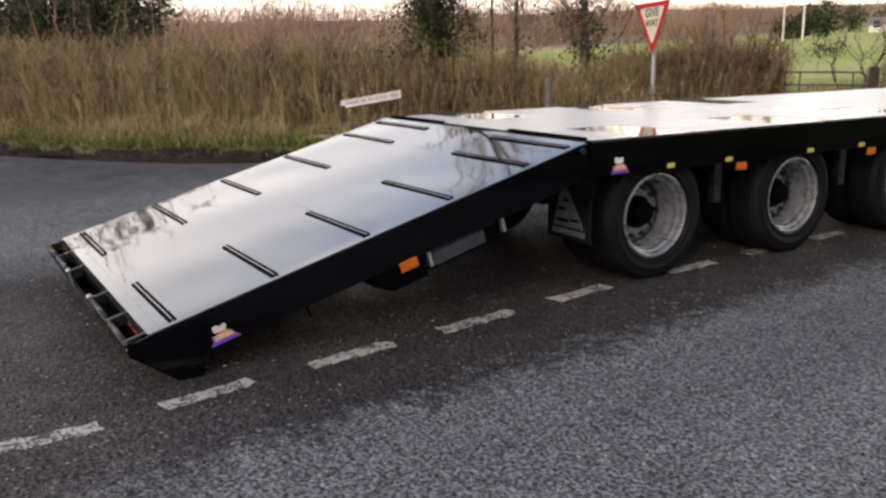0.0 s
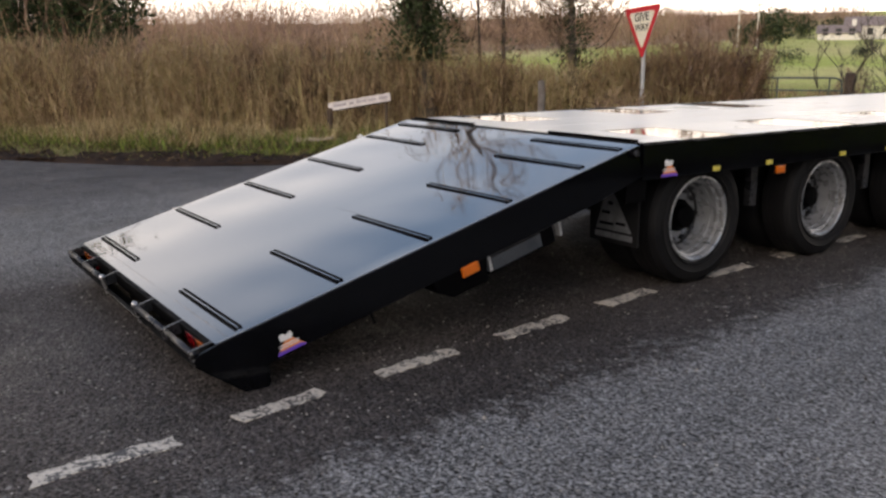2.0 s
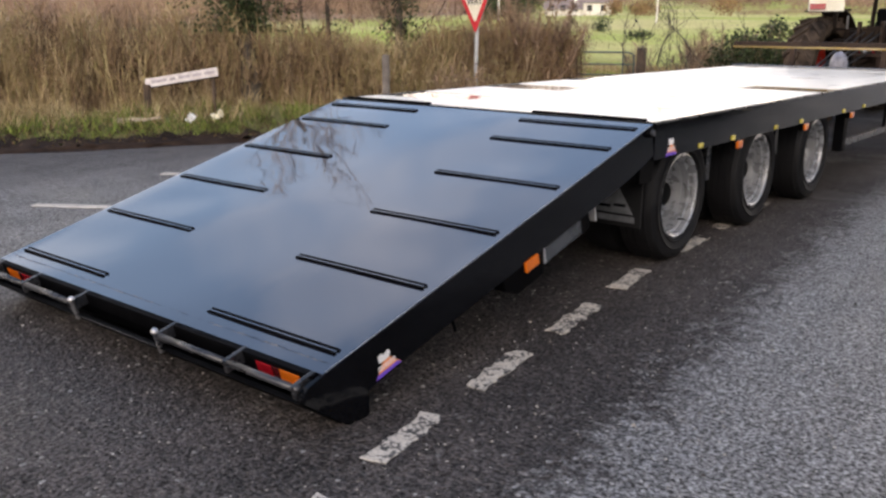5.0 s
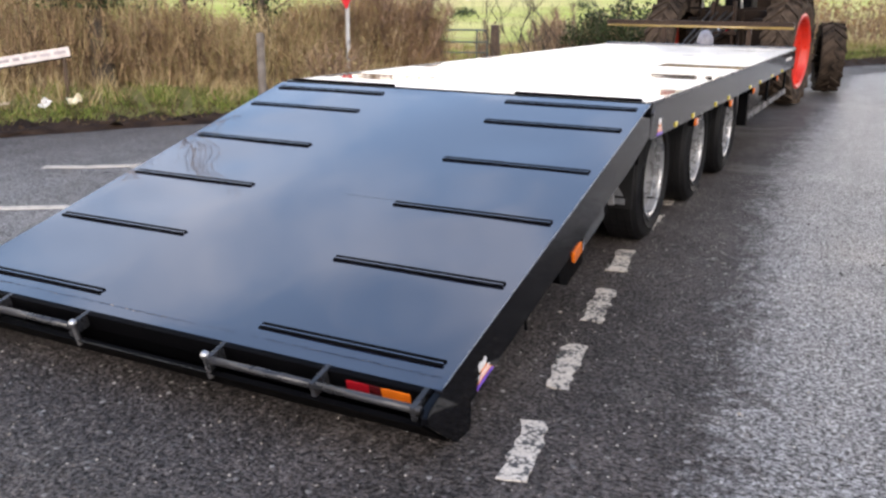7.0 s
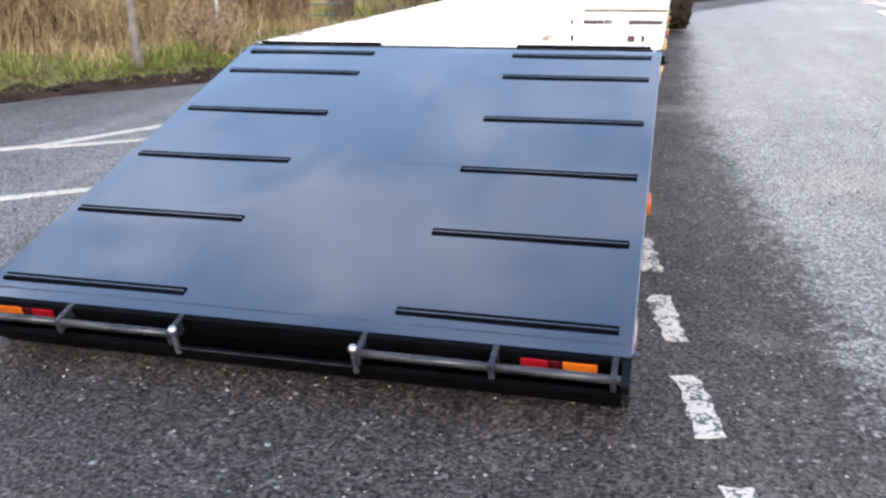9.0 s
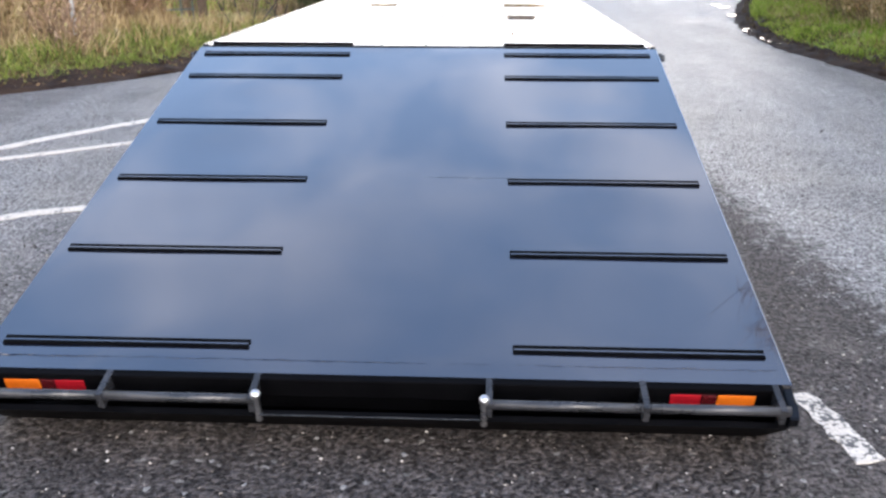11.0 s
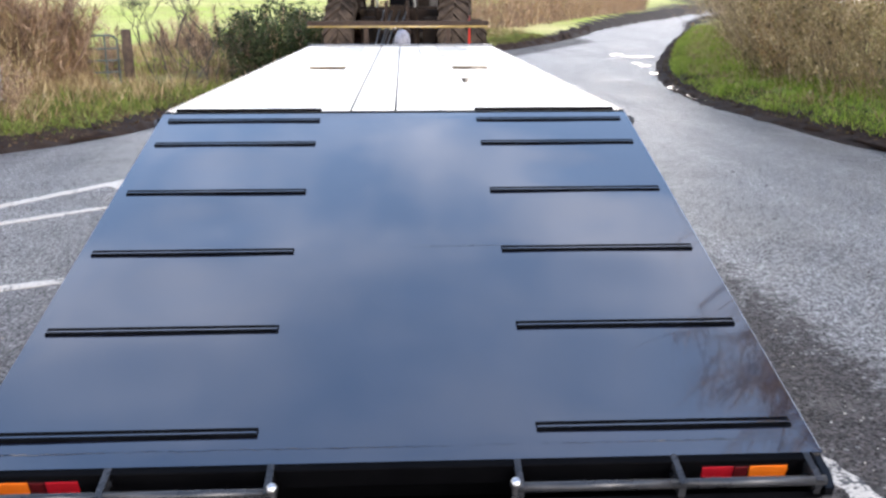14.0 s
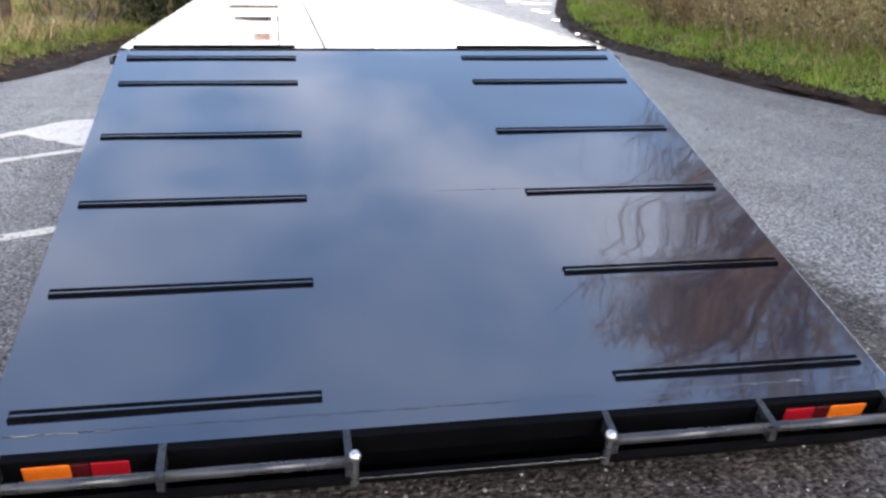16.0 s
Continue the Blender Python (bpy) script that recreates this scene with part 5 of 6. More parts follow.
sub("weld_seam", bm, GREYBAR, tail_plate, "thin polished seam")
tpart("tail_lip", tbox(-1.222, 1.222, 2.622, 2.650, -.075, -.006, .004), SATIN)


def grip_bar(x0, x1, u):
    """A grip bar: two low ribs with a groove between them."""
    bm = bmesh.new()
    for p0, p1 in ((-.019, -.005), (.005, .019)):
        prof = [(p0, -.006), (p0, .005), (p0 + .001, .006), (p1 - .001, .006), (p1, .005), (p1, -.006)]
        a = [bm.verts.new(tail(x0, u + p, q - .003)) for p, q in prof]
        b = [bm.verts.new(tail(x1, u + p, q - .003)) for p, q in prof]
        bm.faces.new(a)
        bm.faces.new(b[::-1])
        for i in range(len(prof)):
            j = (i + 1) % len(prof)
            bm.faces.new((a[i], b[i], b[j], a[j]))
    bmesh.ops.recalc_face_normals(bm, faces=bm.faces)
    return bm


for u in (2.497, 1.976, 1.455, .933, .411, .112):
    for x0, x1 in ((.425, 1.20), (-1.20, -.407)):
        bar = tpart("grip_bar", grip_bar(x0, x1, u), GRIP, "black steel grip bar")
        sub("groove", tbox(x0 + .004, x1 - .004, u - .0035, u + .0035, -.006, .0018, .0), GLOSS, bar, "glossy groove")
for x0, x1 in ((.425, 1.19), (-1.19, -.407)):
    tpart("grip_bar", box(x0, x1, HY + .018, HY + .048, HZ + .001, HZ + .016, .004), GRIP, "black steel grip bar")

# --- the rear end of the tail: bumper tubes, brackets, lamps, pins
rear = tpart("rear_plate", prism([(2.715, -.07), (2.735, -.075), (2.552, -.305), (2.53, -.30)], -1.222, 1.222, tail), SATIN)
# the highlight on the upper edge, built as a thin paler rod
sub("worn_edge", rod(tail(-.33, 2.7345, -.070), tail(.33, 2.7345, -.070), .0014, seg=6), GREYBAR, rear, "thin paler line drawn along the edge")
tpart("lamp_panel", tbox(-1.222, 1.222, 2.60, 2.612, -.16, -.012, .002), SATIN)
tpart("bottom_plate", tbox(-1.222, 1.222, 2.44, 2.56, -.30, -.285, .002), SATIN)
for sx in (-1, 1):
    bm = bmesh.new()
    for a, b in ((.345, .80), (.82, 1.222)):
        rod(tail(sx * a, 2.722, -.018), tail(sx * b, 2.722, -.018), .0145, bm=bm)
    tpart("bumper_tube", bm, GREYBAR, "rubbed grey bumper tube", True)
    for a in (.352, .81, 1.20):
        tpart("bumper_bracket", tbox(sx * a - .010, sx * a + .010, 2.618, 2.735, -.060, -.004, .002), GREYBAR)
    pin = rod(tail(sx * .338, 2.724, -.10), tail(sx * .338, 2.724, -.01), .011)
    o = tpart("locking_pin", pin, STEEL, "bright steel locking pin")
    bm = bmesh.new()
    bmesh.ops.create_uvsphere(bm, u_segments=10, v_segments=8, radius=.017)
    bmesh.ops.translate(bm, verts=bm.verts, vec=tail(sx * .338, 2.724, .0))
    sub("pin_head", bm, STEEL, o, smooth=True)
    lamp = tpart("rear_lamp", tbox(min(sx * .885, sx * 1.15), max(sx * .885, sx * 1.15), 2.61, 2.632, -.108, -.024, .003), SATIN, "rear lamp cluster in red and amber")
    for a, b, mt, lb in ((.89, .985, REDLENS, "red lens"), (.985, 1.03, DARKLENS, "dark red reflector"), (1.03, 1.145, AMBER, "amber lens")):
        sub("lens", tbox(min(sx * a, sx * b) + .001, max(sx * a, sx * b) - .001, 2.63, 2.652, -.103, -.028, .004), mt, lamp, lb)


# --- stickers, side lamps, box under the tail
def sticker(origin, right, up, out, w, h, parent_name):
    """A triangular badge: white crest over an orange field with a purple foot, as plain shapes."""
    o, r, k, n = Vector(origin), Vector(right), Vector(up), Vector(out)
    base = tpart(parent_name, flat([(0, 0), (w, 0), (w * .62, h * .62), (w * .36, h * .62)], o, r, k, n, .0015), ORANGE, "orange and purple triangular badge")
    sub("foot_band", flat([(0, 0), (w, 0), (w * .85, h * .18), (w * .08, h * .18)], o + n * .001, r, k, n, .0015), PURPLE, base, "purple band")
    sub("crest", flat([(w * .22, h * .62), (w * .20, h * .95), (w * .34, h), (w * .42, h * .88), (w * .60, h * .98), (w * .66, h * .80), (w * .58, h * .62)], o + n * .0005, r, k, n, .0015), WHITE, base, "white crest")
    for q in (.30, .42):
        sub("stripe", flat([(w * .12, h * q), (w * .80, h * q), (w * .78, h * (q + .05)), (w * .14, h * (q + .05))], o + n * .001, r, k, n, .0015), WHITE, base, "pale unreadable line")


def flat(pts, o, r, k, n, t):
    bm = bmesh.new()
    a = [bm.verts.new(o + r * x + k * y + n * t) for x, y in pts]
    b = [bm.verts.new(o + r * x + k * y) for x, y in pts]
    bm.faces.new(a)
    for i in range(len(pts)):
        j = (i + 1) % len(pts)
        bm.faces.new((a[i], b[i], b[j], a[j]))
    bmesh.ops.recalc_face_normals(bm, faces=bm.faces)
    return bm


du, dv = (tail(0, -1, 0) - tail(0, 0, 0)), (tail(0, 0, 1) - tail(0, 0, 0))
sticker(tail(1.2505, 2.385, -.19), du, dv, (1, 0, 0), .15, .095, "badge")
sticker(tail(-1.2505, 2.235, -.19), -du, dv, (-1, 0, 0), .15, .095, "badge")
sticker((1.2505, 2.80, .738), (0, 1, 0), (0, 0, 1), (1, 0, 0), .15, .10, "badge")
sticker((-1.2505, 2.95, .738), (0, -1, 0), (0, 0, 1), (-1, 0, 0), .15, .10, "badge")
for sx in (-1, 1):
    x0, x1 = sorted((sx * 1.205, sx * 1.242))
    tpart("lamp_box", prism([(1.52, -.19), (1.51, -.27), (1.42, -.332), (1.20, -.335), (1.17, -.19)], min(sx * 1.05, sx * 1.245), max(sx * 1.05, sx * 1.245), tail, .004), SATIN, "black lamp box under the tail")
    lp = tpart("side_marker_lamp", tbox(*sorted((sx * 1.245, sx * 1.262)), 1.245, 1.350, -.252, -.200, .004), AMBER, "amber side marker lamp")
    sh = tpart("tool_tray", tbox(*sorted((sx * .98, sx * 1.215)), .70, 1.165, -.325, -.205, .006), SATIN, "black tray under the tail")
    sub("panel", tbox(*sorted((sx * 1.215, sx * 1.224)), .80, 1.14, -.310, -.235, .003), PANEL, sh, "grey glossy panel")
    sub("flange", tbox(*sorted((sx * 1.2, sx * 1.235)), .72, 1.165, -.222, -.212, .002), GREYBAR, sh)
    sub("clip", tbox(*sorted((sx * 1.2, sx * 1.235)), 1.150, 1.170, -.300, -.200, .002), GALV, sh)
    sub("clip", tbox(*sorted((sx * 1.2, sx * 1.235)), .66, .675, -.300, -.190, .002), GALV, sh)
    tpart("chain_hook", rod(tail(sx * 1.235, 1.886, -.20), tail(sx * 1.235, 1.880, -.265), .007), SATIN)
# cross ribs under the tail plate
for u in (.35, .80, 1.25, 1.70, 2.15):
    tpart("cross_rib", tbox(-1.222, 1.222, u - .03, u + .03, -.16, -.012, .003), SATIN)
for x in (-.55, .55):
    tpart("tail_beam", tbox(x - .05, x + .05, .05, 2.50, -.22, -.012, .003), SATIN)

# --- flat bed
D0, D1 = HY + .012, 10.05
for sx in (-1, 1):
    x0, x1 = sorted((sx * 1.218, sx * 1.25))
    bm = box(x0, x1, D0 + .02, D1, .730, HZ - .001, .004)
    rail = tpart("side_rail", bm, SIDEBLACK, "glossy black side rail")
    lip = box(*sorted((sx * 1.239, sx * 1.253)), D0 + .02, D1, HZ - .012, HZ + .003, .002)
    sub("edge_strip", lip, GREYBAR, rail, "rubbed steel edge")
    for y in (3.29, 3.81, 4.63, 5.205, 6.35, 7.0, 7.9, 8.8):
        sub("reflector", box(*sorted((sx * 1.2495, sx * 1.258)), y - .030, y + .030, .738, .768, .003), YELLOW, rail, "yellow reflector")
    for y in (3.93, 5.33, 6.62, 8.4):
        arm = tpart("marker_arm", box(*sorted((sx * 1.20, sx * 1.235)), y - .02, y + .02, .68, .735, .003), SATIN)
        sub("lamp_housing", box(*sorted((sx * 1.205, sx * 1.246)), y - .050, y + .050, .668, .726, .005), SATIN, arm, "black lamp housing")
        sub("side_marker_lamp", box(*sorted((sx * 1.247, sx * 1.262)), y - .045, y + .045, .672, .722, .006), AMBER, arm, "amber side marker lamp")
    # hinge knuckle
    hk = tpart("hinge_knuckle", rod((sx * 1.20, 2.565, .895), (sx * 1.270, 2.565, .895), .027, seg=16), SATIN, "", True)
    sub("hinge_pin", rod((sx * 1.270, 2.565, .895), (sx * 1.288, 2.565, .895), .018, seg=12), GREYBAR, hk)
    # end plate by the hinge
    tpart("hinge_plate", box(*sorted((sx * 1.19, sx * 1.216)), 2.56, 2.72, .60, HZ - .02, .004), SATIN)
    # white markings at the front of the rail
    for y0 in (9.10, 9.42):
        sub("rail_marking", box(*sorted((sx * 1.2495, sx * 1.2525)), y0, y0 + .26, .845, .875, .001), WHITE, rail, "faint white unreadable marking")

# boards: ten long planks, with the covers over the wheels let in
COVERS = [(y, .26) for y in (3.30, 4.64, 6.00)]
xs = [-1.236, -.985, -.735, -.485, -.255, -.008, .240, .485, .735, .985, 1.236]
gap = {4: .008, 5: .006}
for i in range(10):
    a, b = xs[i] + gap.get(i, .003), xs[i + 1] - gap.get(i + 1, .003)
    pieces = [(D0 + .06, D1)]
    mid = abs((a + b) / 2)
    if .485 < mid:
        pieces, y = [], D0 + .06
        for c, h in COVERS:
            pieces.append((y, c - h - .004))
            y = c + h + .004
        pieces.append((y, D1))
    for y0, y1 in pieces:
        tpart("plank", box(a, b, y0, y1, HZ - .035, HZ + (.0 if i % 2 else .0006), .0025), DECK)
COVER = plain("wet_cover_sheet", (0.15, 0.126, 0.092), (0.22, 0.188, 0.142), (0.03, 0.07), scale=3, relief=0.015)
for sx in (-1, 1):
    for c, h in COVERS:
        tpart("wheel_cover", box(*sorted((sx * .489, sx * 1.235)), c - h, c + h, HZ - .035, HZ - .004, .003), COVER, "wet tan cover panel over the wheel")
tpart("bed_end_plate", box(-1.204, 1.204, D0 - .006, D0 + .058, HZ - .05, HZ - .002, .003), SATIN)
tpart("front_plate", box(-1.25, 1.25, D1 + .002, D1 + .05, .70, HZ + .03, .005), GLOSS)
# chassis below
for x in (-.52, .52):
    tpart("main_beam", box(x - .06, x + .06, 2.66, 10.04, .52, .905, .006), SATIN)
for y in (2.70, 3.95, 5.30, 6.65, 7.6, 8.6, 9.6):
    tpart("cross_member", box(-1.21, 1.21, y - .04, y + .04, .76, .905, .004), SATIN)
for sx in (-1, 1):
    tpart("outrigger_leg", box(*sorted((sx * 1.12, sx * 1.21)), 6.58, 6.68, .36, .74, .006), SATIN, "square support leg")
    tpart("side_guard", box(*sorted((sx * 1.16, sx * 1.20)), 6.7, 9.9, .40, .46, .006), GREYBAR, "grey side guard rail")
    for y in (8.2, 9.85):
        tpart("guard_hanger", box(*sorted((sx * 1.16, sx * 1.19)), y - .03, y + .03, .46, .74, .004), SATIN)
    # mudflap with a white badge, and the wings
    flap = tpart("mudflap", box(*sorted((sx * .74, sx * 1.15)), 2.735, 2.75, .30, .72, .003), RUBBER, "black rubber mudflap")
    fx = .80 if sx > 0 else -1.10
    sub("badge", flat([(0, 0), (.30, 0), (.17, .20), (.11, .26), (.06, .20)], Vector((fx, 2.7345, .38)), Vector((1, 0, 0)), Vector((0, 0, 1)), Vector((0, -1, 0)), .002), FLAPMARK, flap, "dull silver triangular badge")
    for u0, u1, w0 in ((.03, .15, .03), (.05, .12, .10), (.17, .25, .04), (.10, .14, .16)):
        sub("badge_mark", flat([(u0, w0), (u1, w0), (u1, w0 + .018), (u0, w0 + .018)], Vector((fx, 2.7315, .38)), Vector((1, 0, 0)), Vector((0, 0, 1)), Vector((0, -1, 0)), .002), SATIN, flap, "dark unreadable mark")
    sub("badge_band", flat([(-.01, -.05), (.31, -.05), (.31, -.015), (-.01, -.015)], Vector((fx, 2.7345, .38)), Vector((1, 0, 0)), Vector((0, 0, 1)), Vector((0, -1, 0)), .002), FLAPMARK, flap)
    for y in (3.97, 5.33):
        tpart("spring_hanger", box(*sorted((sx * .98, sx * 1.03)), y - .035, y + .035, .42, .76, .004), GREYBAR, "dull steel spring hanger")


# --- wheels
def road_wheel():
    """Built round the origin, outer face towards +x."""
    w = thing("tmp_wheel", "", "")
    r = .418
    prof = [(.262, -.035), (.30, -.055), (.36, -.060), (.395, -.045), (.412, -.015), (r, .015), (r, .115), (.412, .150), (.395, .18), (.36, .195), (.30, .19), (.262, .165)]
    tyre = lathe(prof, 48, (0, 0, 0), 'X')
    # tread grooves
    t = new("tyre", finish("tyre", tyre, RUBBER, True))
    bm = bmesh.new()
    for k in (-.005, .040, .087, .132):
        lathe([(r + .0005, k - .022), (r + .006, k - .020), (r + .006, k + .020), (r + .0005, k + .022)], 48, (0, 0, 0), 'X', bm)
    tr = new("tread", finish("tread", bm, RUBBER))
    bm = lathe([(.285, .188), (.292, .199), (.300, .193), (.335, .199), (.341, .203), (.347, .199)], 48, (0, 0, 0), 'X')
    sw = new("sidewall_ring", finish("sidewall_ring", bm, RUBBER, True))
    rim = lathe([(.270, .172), (.274, .182), (.262, .186), (.250, .178), (.246, .165), (.246, .142), (.231, .136), (.230, .090), (.224, .088), (.224, .080), (.230, .078), (.221, .040), (.217, .0), (.206, -.025), (.206, -.045), (.262, -.050)], 48, (0, 0, 0), 'X')
    rm = new("rim", finish("rim", rim, RIM, True))
    disc = lathe([(.208, -.028), (.195, -.020), (.175, -.016), (.150, -.002), (.118, .002), (.105, .0)], 48, (0, 0, 0), 'X')
    dc = new("rim_disc", finish("rim_disc", disc, RIM, True))
    dc["label"] = "silver pressed wheel disc"
    hub = lathe([(.108, -.005), (.106, .025), (.092, .035), (.080, .038), (.076, .080), (.066, .092), (.030, .096), (.001, .096)], 24, (0, 0, 0), 'X')
    hb = new("hub", finish("hub", hub, SATIN, True))
    hb["label"] = "black greasy axle hub"
    # the inner wheel of the pair, added to block light under the bed
    twin = lathe([(.20, -.345), (.262, -.330), (.30, -.355), (.36, -.360), (.395, -.345), (.412, -.315), (r, -.285), (r, -.185), (.412, -.150), (.395, -.12), (.36, -.105), (.30, -.11), (.262, -.135), (.20, -.12), (.06, -.115)], 40, (0, 0, 0), 'X')
    tw = new("inner_tyre", finish("inner_tyre", twin, RUBBER, True))
    for o in (t, tw, rm):
        o.parent = w
    for o in (tr, sw):
        o.parent = t
    for o in (dc, hb):
        o.parent = rm
    for i in range(10):
        a = 2 * math.pi * i / 10
        n = rod((-.012, .160 * math.cos(a), .160 * math.sin(a)), (.026, .160 * math.cos(a), .160 * math.sin(a)), .019, .016, 6)
        o = new("wheel_nut", finish("wheel_nut", n, GREYBAR))
        o.parent = rm
    g = lathe([(.209, -.020), (.2085, -.012), (.197, -.010), (.196, -.018)], 48, (0, 0, 0), 'X', close=True)
    o = new("seam_ring", finish("seam_ring", g, INK, True))
    o.parent = rm
    v = rod((.12, .0, -.225), (.17, .0, -.222), .006, .004, 6)
    o = new("valve", finish("valve", v, SATIN))
    o.parent = rm
    return w


master = road_wheel()
for sx in (1, -1):
    for y in (3.30, 4.64, 6.00):
        m = Matrix.Translation((sx * .95, y, .418)) @ (Matrix.Identity(4) if sx > 0 else Matrix.Rotation(math.pi, 4, 'Z')) @ Matrix.Rotation(y * 2.1, 4, 'X')
        for o in master.children:
            a = o.copy()
            scene.collection.objects.link(a)
            a.parent = trailer
            a.matrix_parent_inverse = Matrix.Translation((0, -5, 0))
            a.matrix_basis = m
            for c in o.children:
                k = c.copy()
                scene.collection.objects.link(k)
                k.parent = a
for o in list(master.children_recursive):
    bpy.data.objects.remove(o)
bpy.data.objects.remove(master)
for y in (3.30, 4.64, 6.00):
    tpart("axle", rod((-.90, y, .418), (.90, y, .418), .062, seg=16), SATIN, "", True)
    for x in (-.62, .62):
        tpart("leaf_spring", box(x - .04, x + .04, y - .55, y + .55, .475, .52, .01), SATIN)

# --- front rail and drawbar
head = tpart("front_rail", box(-1.25, 1.20, 10.06, 10.14, 1.195, 1.280, .008), BEAM, "brown cross rail at the front of the bed")
# dark brown lower tube, coloured yellow for the glint along it
sub("edge_strip", rod((-1.25, 10.066, 1.204), (1.20, 10.066, 1.204), .017, seg=12), RAILGLINT, head, "lower tube with a yellow-brown glint in its colour", True)
for x in (-.46, .65):
    tpart("rail_post", box(x - .03, x + .03, 10.07, 10.13, HZ + .03, 1.196, .005), BEAM)
tpart("drawbar", prism([(-.28, .55), (.28, .55), (.07, .62), (-.07, .62)], 10.1, 10.12, lambda x, u, v: Vector((u, x, v))), SATIN)
tpart("drawbar_beam", box(-.11, .11, 10.10, 11.75, .52, .70, .01), SATIN)
tpart("drawbar_eye", lathe([(.05, -.03), (.09, -.03), (.09, .03), (.05, .03)], 20, (0, 11.82, .56), 'Z', close=True), GREYBAR)
bm = bmesh.new()
bmesh.ops.create_uvsphere(bm, u_segments=14, v_segments=10, radius=.12)
for v in bm.verts:
    v.co = Vector((v.co.x * .95 + .03, v.co.y * .7 + 10.45, v.co.z * 1.5 + .98))
tpart("hose_bundle", bm, HOSEWRAP, "pale wrapped hose bundle", True)


# ---------------------------------------------------------------- the tractor
def tractor():
    o = thing("tractor", "grimy old tractor with red rear wheel rims, hitched to the trailer", "tractor", at=(0, 13.5, 0))

    def p(name, bm, mt, label="", smooth=False, parent=None):
        ob = new(name, finish(name, bm, mt, smooth))
        ob.parent = parent or o
        if parent is None:
            ob.matrix_parent_inverse = Matrix.Translation((0, -13.5, 0))
        if label:
            ob["label"] = label
        return ob

    def wheel(x, y, r, w, rim_r, face, steer, lugs, kind):
        M = pose(x, y, r, 0, 0, steer)
        ty = lathe([(rim_r, -w * .42), (r * .80, -w * .5), (r * .90, -w * .47), (r * .925, -w * .3), (r * .935, 0), (r * .925, w * .3), (r * .90, w * .47), (r * .80, w * .5), (rim_r, w * .42)], 40, (0, 0, 0), 'X')
        ty.transform(M)
        t = p("tyre", ty, MUDDY, "muddy " + kind + " tractor tyre", True)
        for s in (-1, 1):
            lug = box(-.5, .5, -.5, .5, -.5, .5)
            for v in lug.verts:
                k = (v.co.x + .5)
                aa = k * .34 + v.co.y * .10
                rr_ = r * (.90 + .10 * (v.co.z + .5)) - k ** 3 * r * .03
                v.co = Vector((s * (k * w * .5), rr_ * math.cos(aa), rr_ * math.sin(aa)))
            bmesh.ops.recalc_face_normals(lug, faces=lug.faces)
            me = finish("lug", lug, MUDDY)
            for i in range(lugs):
                q = new("lug", me)
                q.parent = t
                q.matrix_basis = M @ Matrix.Rotation(2 * math.pi * (i + (.5 if s > 0 else 0)) / lugs, 4, 'X')
        f = face
        rim = lathe([(rim_r * 1.02, f * w * .42), (rim_r * .96, f * w * .45), (rim_r * .90, f * w * .40), (rim_r * .86, f * w * .18), (rim_r * .5, f * w * .08), (rim_r * .25, f * w * .16), (.001, f * w * .18)], 40, (0, 0, 0), 'X')
        rim.transform(M)
        k = p("rim", rim, TRACTORRED, "red painted wheel rim", True)
        for i in range(8):
            a = 2 * math.pi * i / 8
            n = rod((f * w * .09, rim_r * .42 * math.cos(a), rim_r * .42 * math.sin(a)), (f * w * .15, rim_r * .42 * math.cos(a), rim_r * .42 * math.sin(a)), .018, .018, 6)
            n.transform(M)
            p("wheel_nut", n, STEEL, "", False, k)

    wheel(.90, 12.60, .82, .48, .56, 1, 0, 20, "rear")
    wheel(-.90, 12.60, .82, .48, .56, -1, 0, 20, "rear")
    wheel(1.0, 15.30, .62, .40, .36, 1, 19, 16, "front")
    wheel(-1.0, 15.30, .62, .40, .36, -1, 19, 16, "front")
    p("rear_axle", rod((-.75, 12.60, .82), (.75, 12.60, .82), .13, seg=16), TRACTORDARK, "", True)
    p("front_axle", box(-.85, .85, 15.24, 15.36, .52, .64, .02), TRACTORDARK)
    p("gearbox", box(-.28, .28, 12.25, 14.3, .55, 1.05, .04), TRACTORDARK)
    p("engine", box(-.30, .30, 14.3, 15.9, .60, 1.25, .05), TRACTORDARK)
    p("bonnet", box(-.34, .34, 14.1, 16.0, 1.25, 1.65, .08), TRACTORDARK, "dark grimy bonnet")
    cab = p("cab", box(-.62, .62, 12.75, 13.95, 1.22, 1.42, .05), TRACTORDARK, "dark cab base")
    for x in (-.66, .66):
        for y in (12.45, 13.9):
            p("cab_pillar", rod((x, y, 1.38), (x * .93, y, 2.55), .035), TRACTORDARK, "", False, cab)
    p("cab_roof", box(-.72, .72, 12.3, 14.05, 2.55, 2.68, .05), TRACTORDARK, "", False, cab)
    p("seat", box(-.22, .22, 12.85, 13.25, 1.40, 1.75, .06), SATIN, "", False, cab)
    for sx in (-1, 1):
        bm = bmesh.new()
        ring = []
        for i in range(11):
            a = radians(15 + 95 * i / 10)
            yy, zz = 12.60 + .92 * math.cos(a), .82 + .92 * math.sin(a)
            ring.append([bm.verts.new((sx * q, yy + dq, zz + dq)) for q, dq in ((.66, 0), (1.08, 0), (1.08, .02), (.66, .02))])
        for a, b in zip(ring, ring[1:]):
            for i in range(4):
                bm.faces.new((a[i], a[(i + 1) % 4], b[(i + 1) % 4], b[i]))
        bm.faces.new(ring[0])
        bm.faces.new(ring[-1][::-1])
        bmesh.ops.recalc_face_normals(bm, faces=bm.faces)
        fd = p("mudguard", bm, TRACTORDARK, "dark curved mudguard")
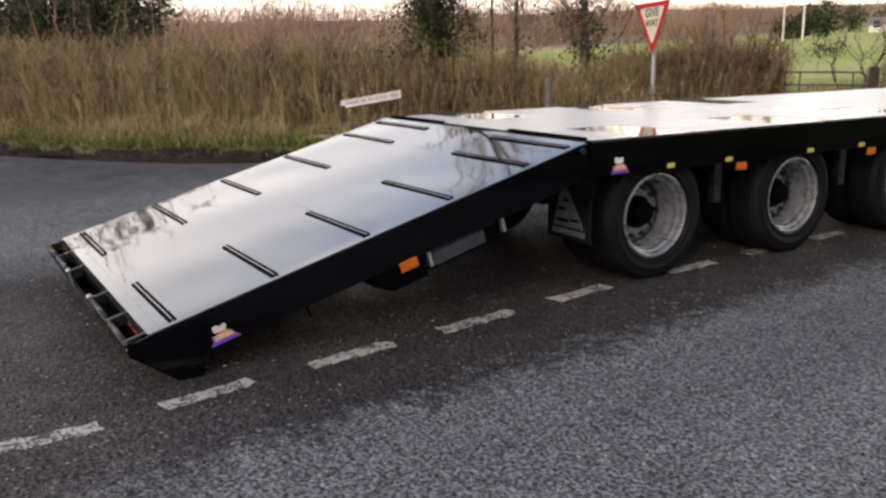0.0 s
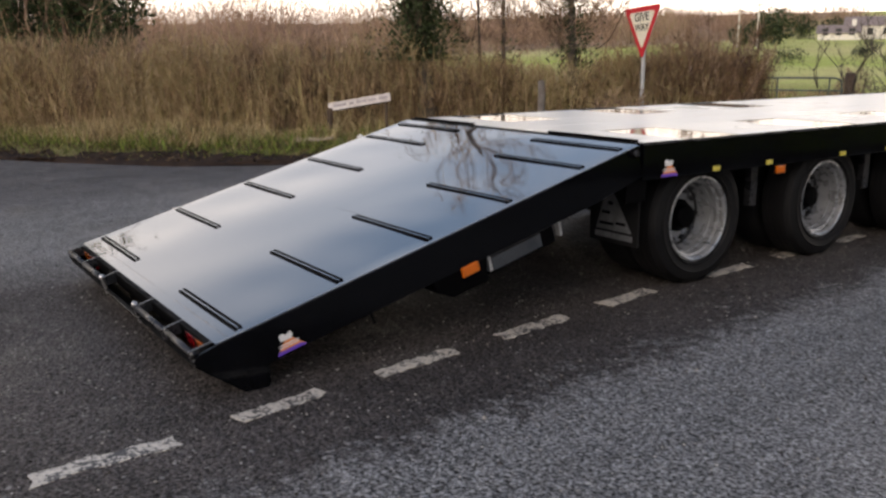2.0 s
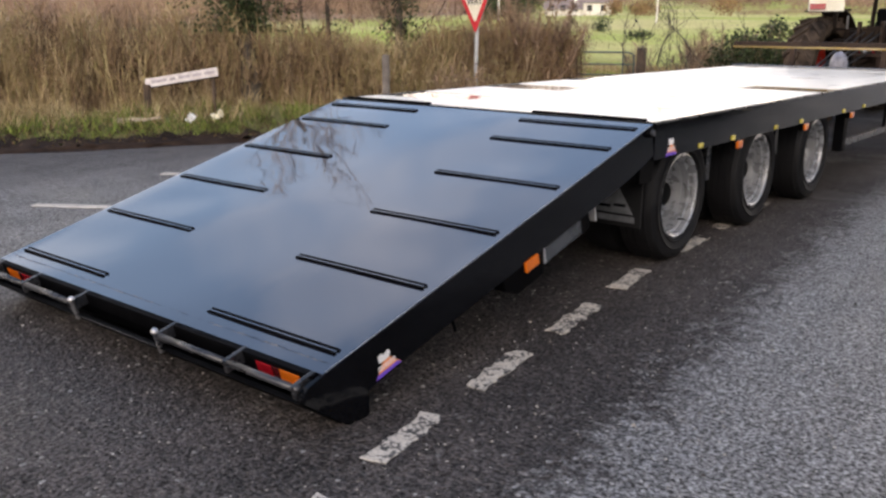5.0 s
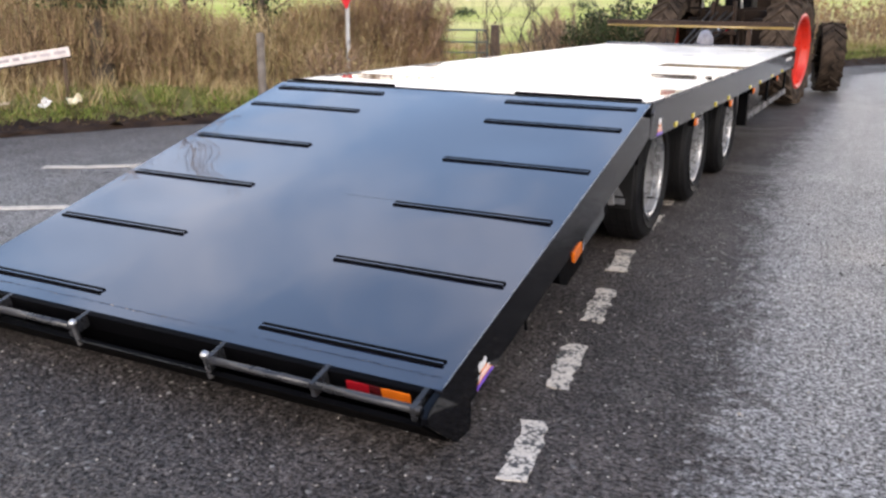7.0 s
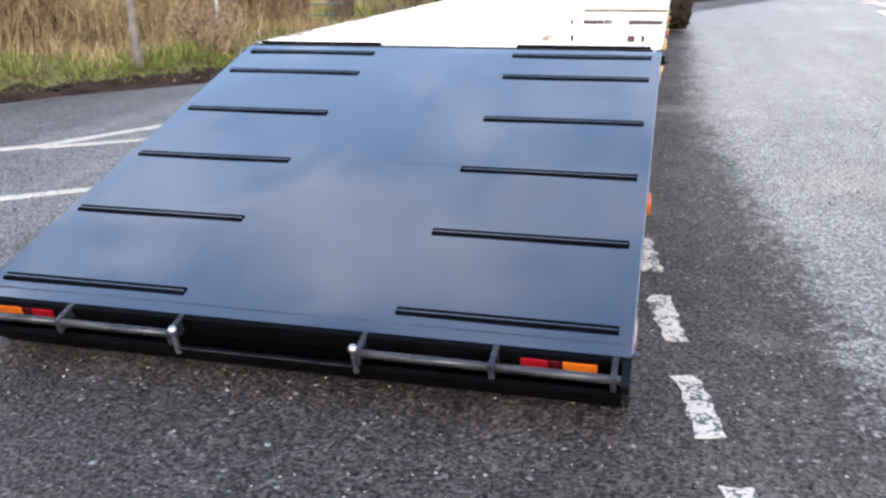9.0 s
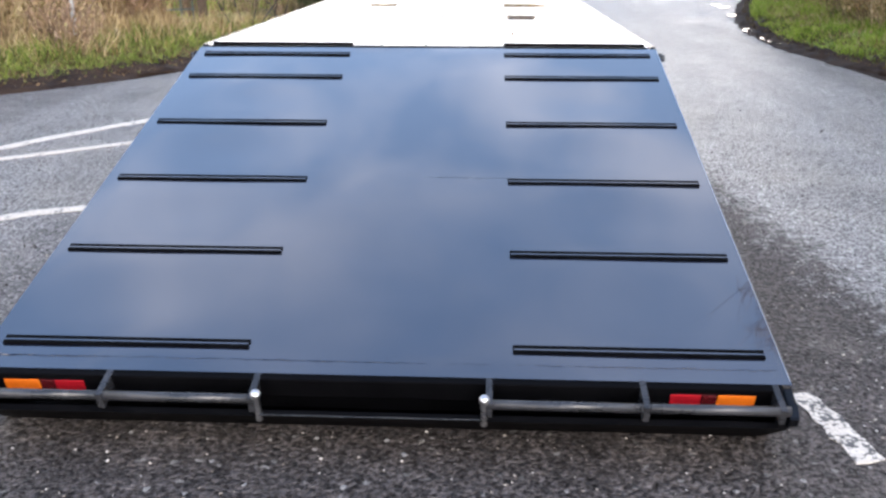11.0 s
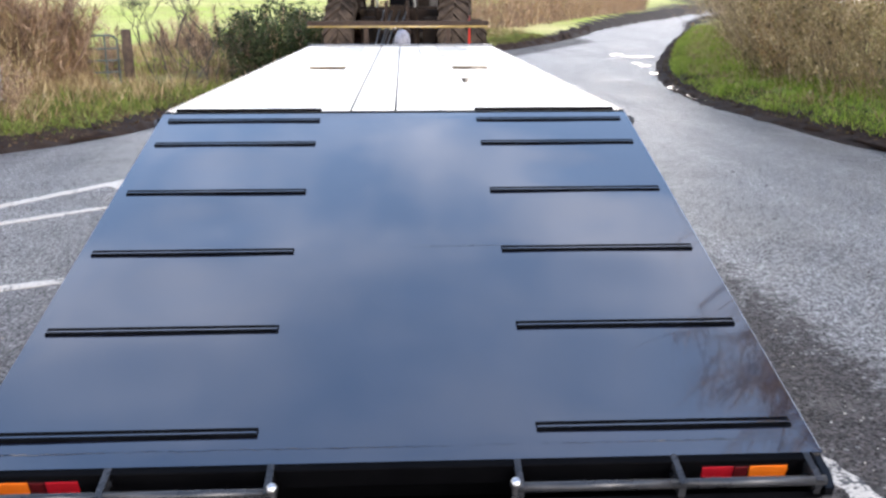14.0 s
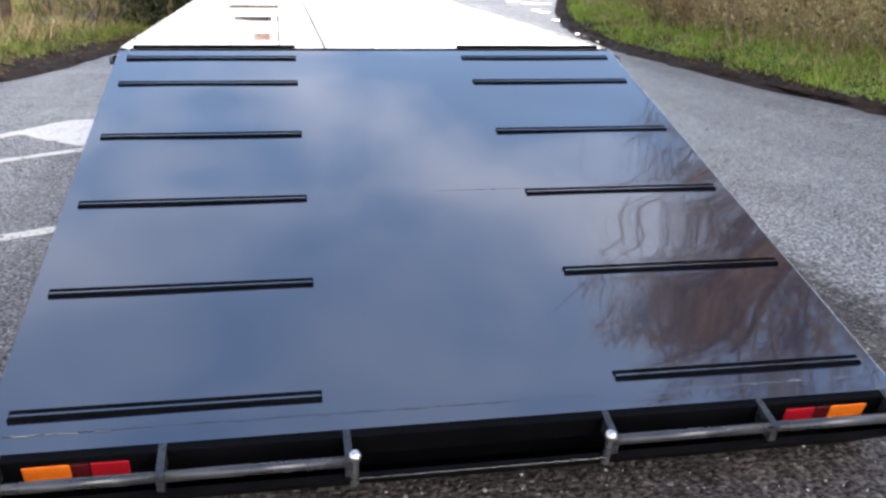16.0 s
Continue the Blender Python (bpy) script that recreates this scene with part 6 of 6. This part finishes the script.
        if sx < 0:
            p("lamp_board", box(-.78, -.26, 11.765, 11.785, 1.69, 1.90, .006), SIGNCREAM, "cream lamp board", False, fd)
            p("tail_lamp", box(-.75, -.52, 11.74, 11.764, 1.715, 1.80, .006), REDLENS, "red rear lamp", False, fd)
            for x in (-.70, -.40):
                p("board_bracket", box(x - .015, x + .015, 11.79, 12.35, 1.70, 1.73, .003), TRACTORDARK, "", False, fd)
        else:
            p("tail_lamp", box(.77, .97, 11.72, 11.77, 1.60, 1.68, .01), REDLENS, "red rear lamp", False, fd)
        p("lower_link", rod((sx * .22, 12.3, .60), (sx * .42, 11.45, .52), .035), TRACTORDARK)
        p("lift_rod", rod((sx * .40, 11.7, .55), (sx * .26, 12.15, 1.15), .022), TRACTORDARK)
        p("lift_arm", rod((sx * .22, 12.35, 1.15), (sx * .30, 12.02, 1.20), .035), TRACTORDARK)
        p("hydraulic_hose", rod((sx * .10, 12.2, 1.18), (sx * .06, 10.6, .80), .012), INK)
    p("hitch_frame", box(-.10, .10, 11.72, 12.3, .42, .52, .01), TRACTORDARK)
    p("top_link", rod((0, 12.25, 1.02), (0, 11.75, .95), .03), TRACTORDARK)
    for i, x in enumerate((-.16, -.05, .06, .17)):
        p("hydraulic_coupling", rod((x, 12.24, 1.10), (x, 12.14, 1.13), .022), STEEL if i % 2 else REDLENS)
    p("exhaust", rod((.30, 14.9, 1.6), (.30, 14.9, 2.6), .04), TRACTORDARK)
    p("rear_window_frame", box(-.62, .62, 12.40, 12.44, 1.42, 1.46, .01), TRACTORDARK, "", False, cab)
    # rear linkage: rams, check chains, spool valves and drop arms
    for sx in (-1, 1):
        p("lift_ram", rod((sx * .34, 12.22, .70), (sx * .30, 12.05, 1.45), .032), TRACTORDARK)
        p("ram_rod", rod((sx * .30, 12.05, 1.45), (sx * .29, 12.02, 1.62), .016), STEEL)
        p("axle_housing", box(*sorted((sx * .38, sx * .62)), 12.30, 12.85, .62, 1.30, .04), TRACTORDARK)
        p("check_chain", rod((sx * .46, 12.25, .55), (sx * .44, 11.6, .60), .018), TRACTORDARK)
        p("drop_arm", box(*sorted((sx * .14, sx * .19)), 12.12, 12.20, .75, 1.55, .01), BEAM)
    p("spool_valve", box(-.12, .12, 12.14, 12.26, 1.22, 1.48, .015), TRACTORDARK)
    for x in (-.20, -.08, .05, .16):
        p("hydraulic_hose", rod((x, 12.16, 1.40), (x * .6, 10.5, .85), .013), INK)
    p("hitch_bracket", box(-.24, .24, 12.08, 12.14, 1.05, 1.10, .01), BEAM)
    # hitched at an angle, nose to the right of the trailer's line
    o.matrix_world = Matrix.Translation((0, 12.6, 0)) @ Matrix.Rotation(radians(-7), 4, 'Z') @ Matrix.Translation((0, .9, 0))


tractor()
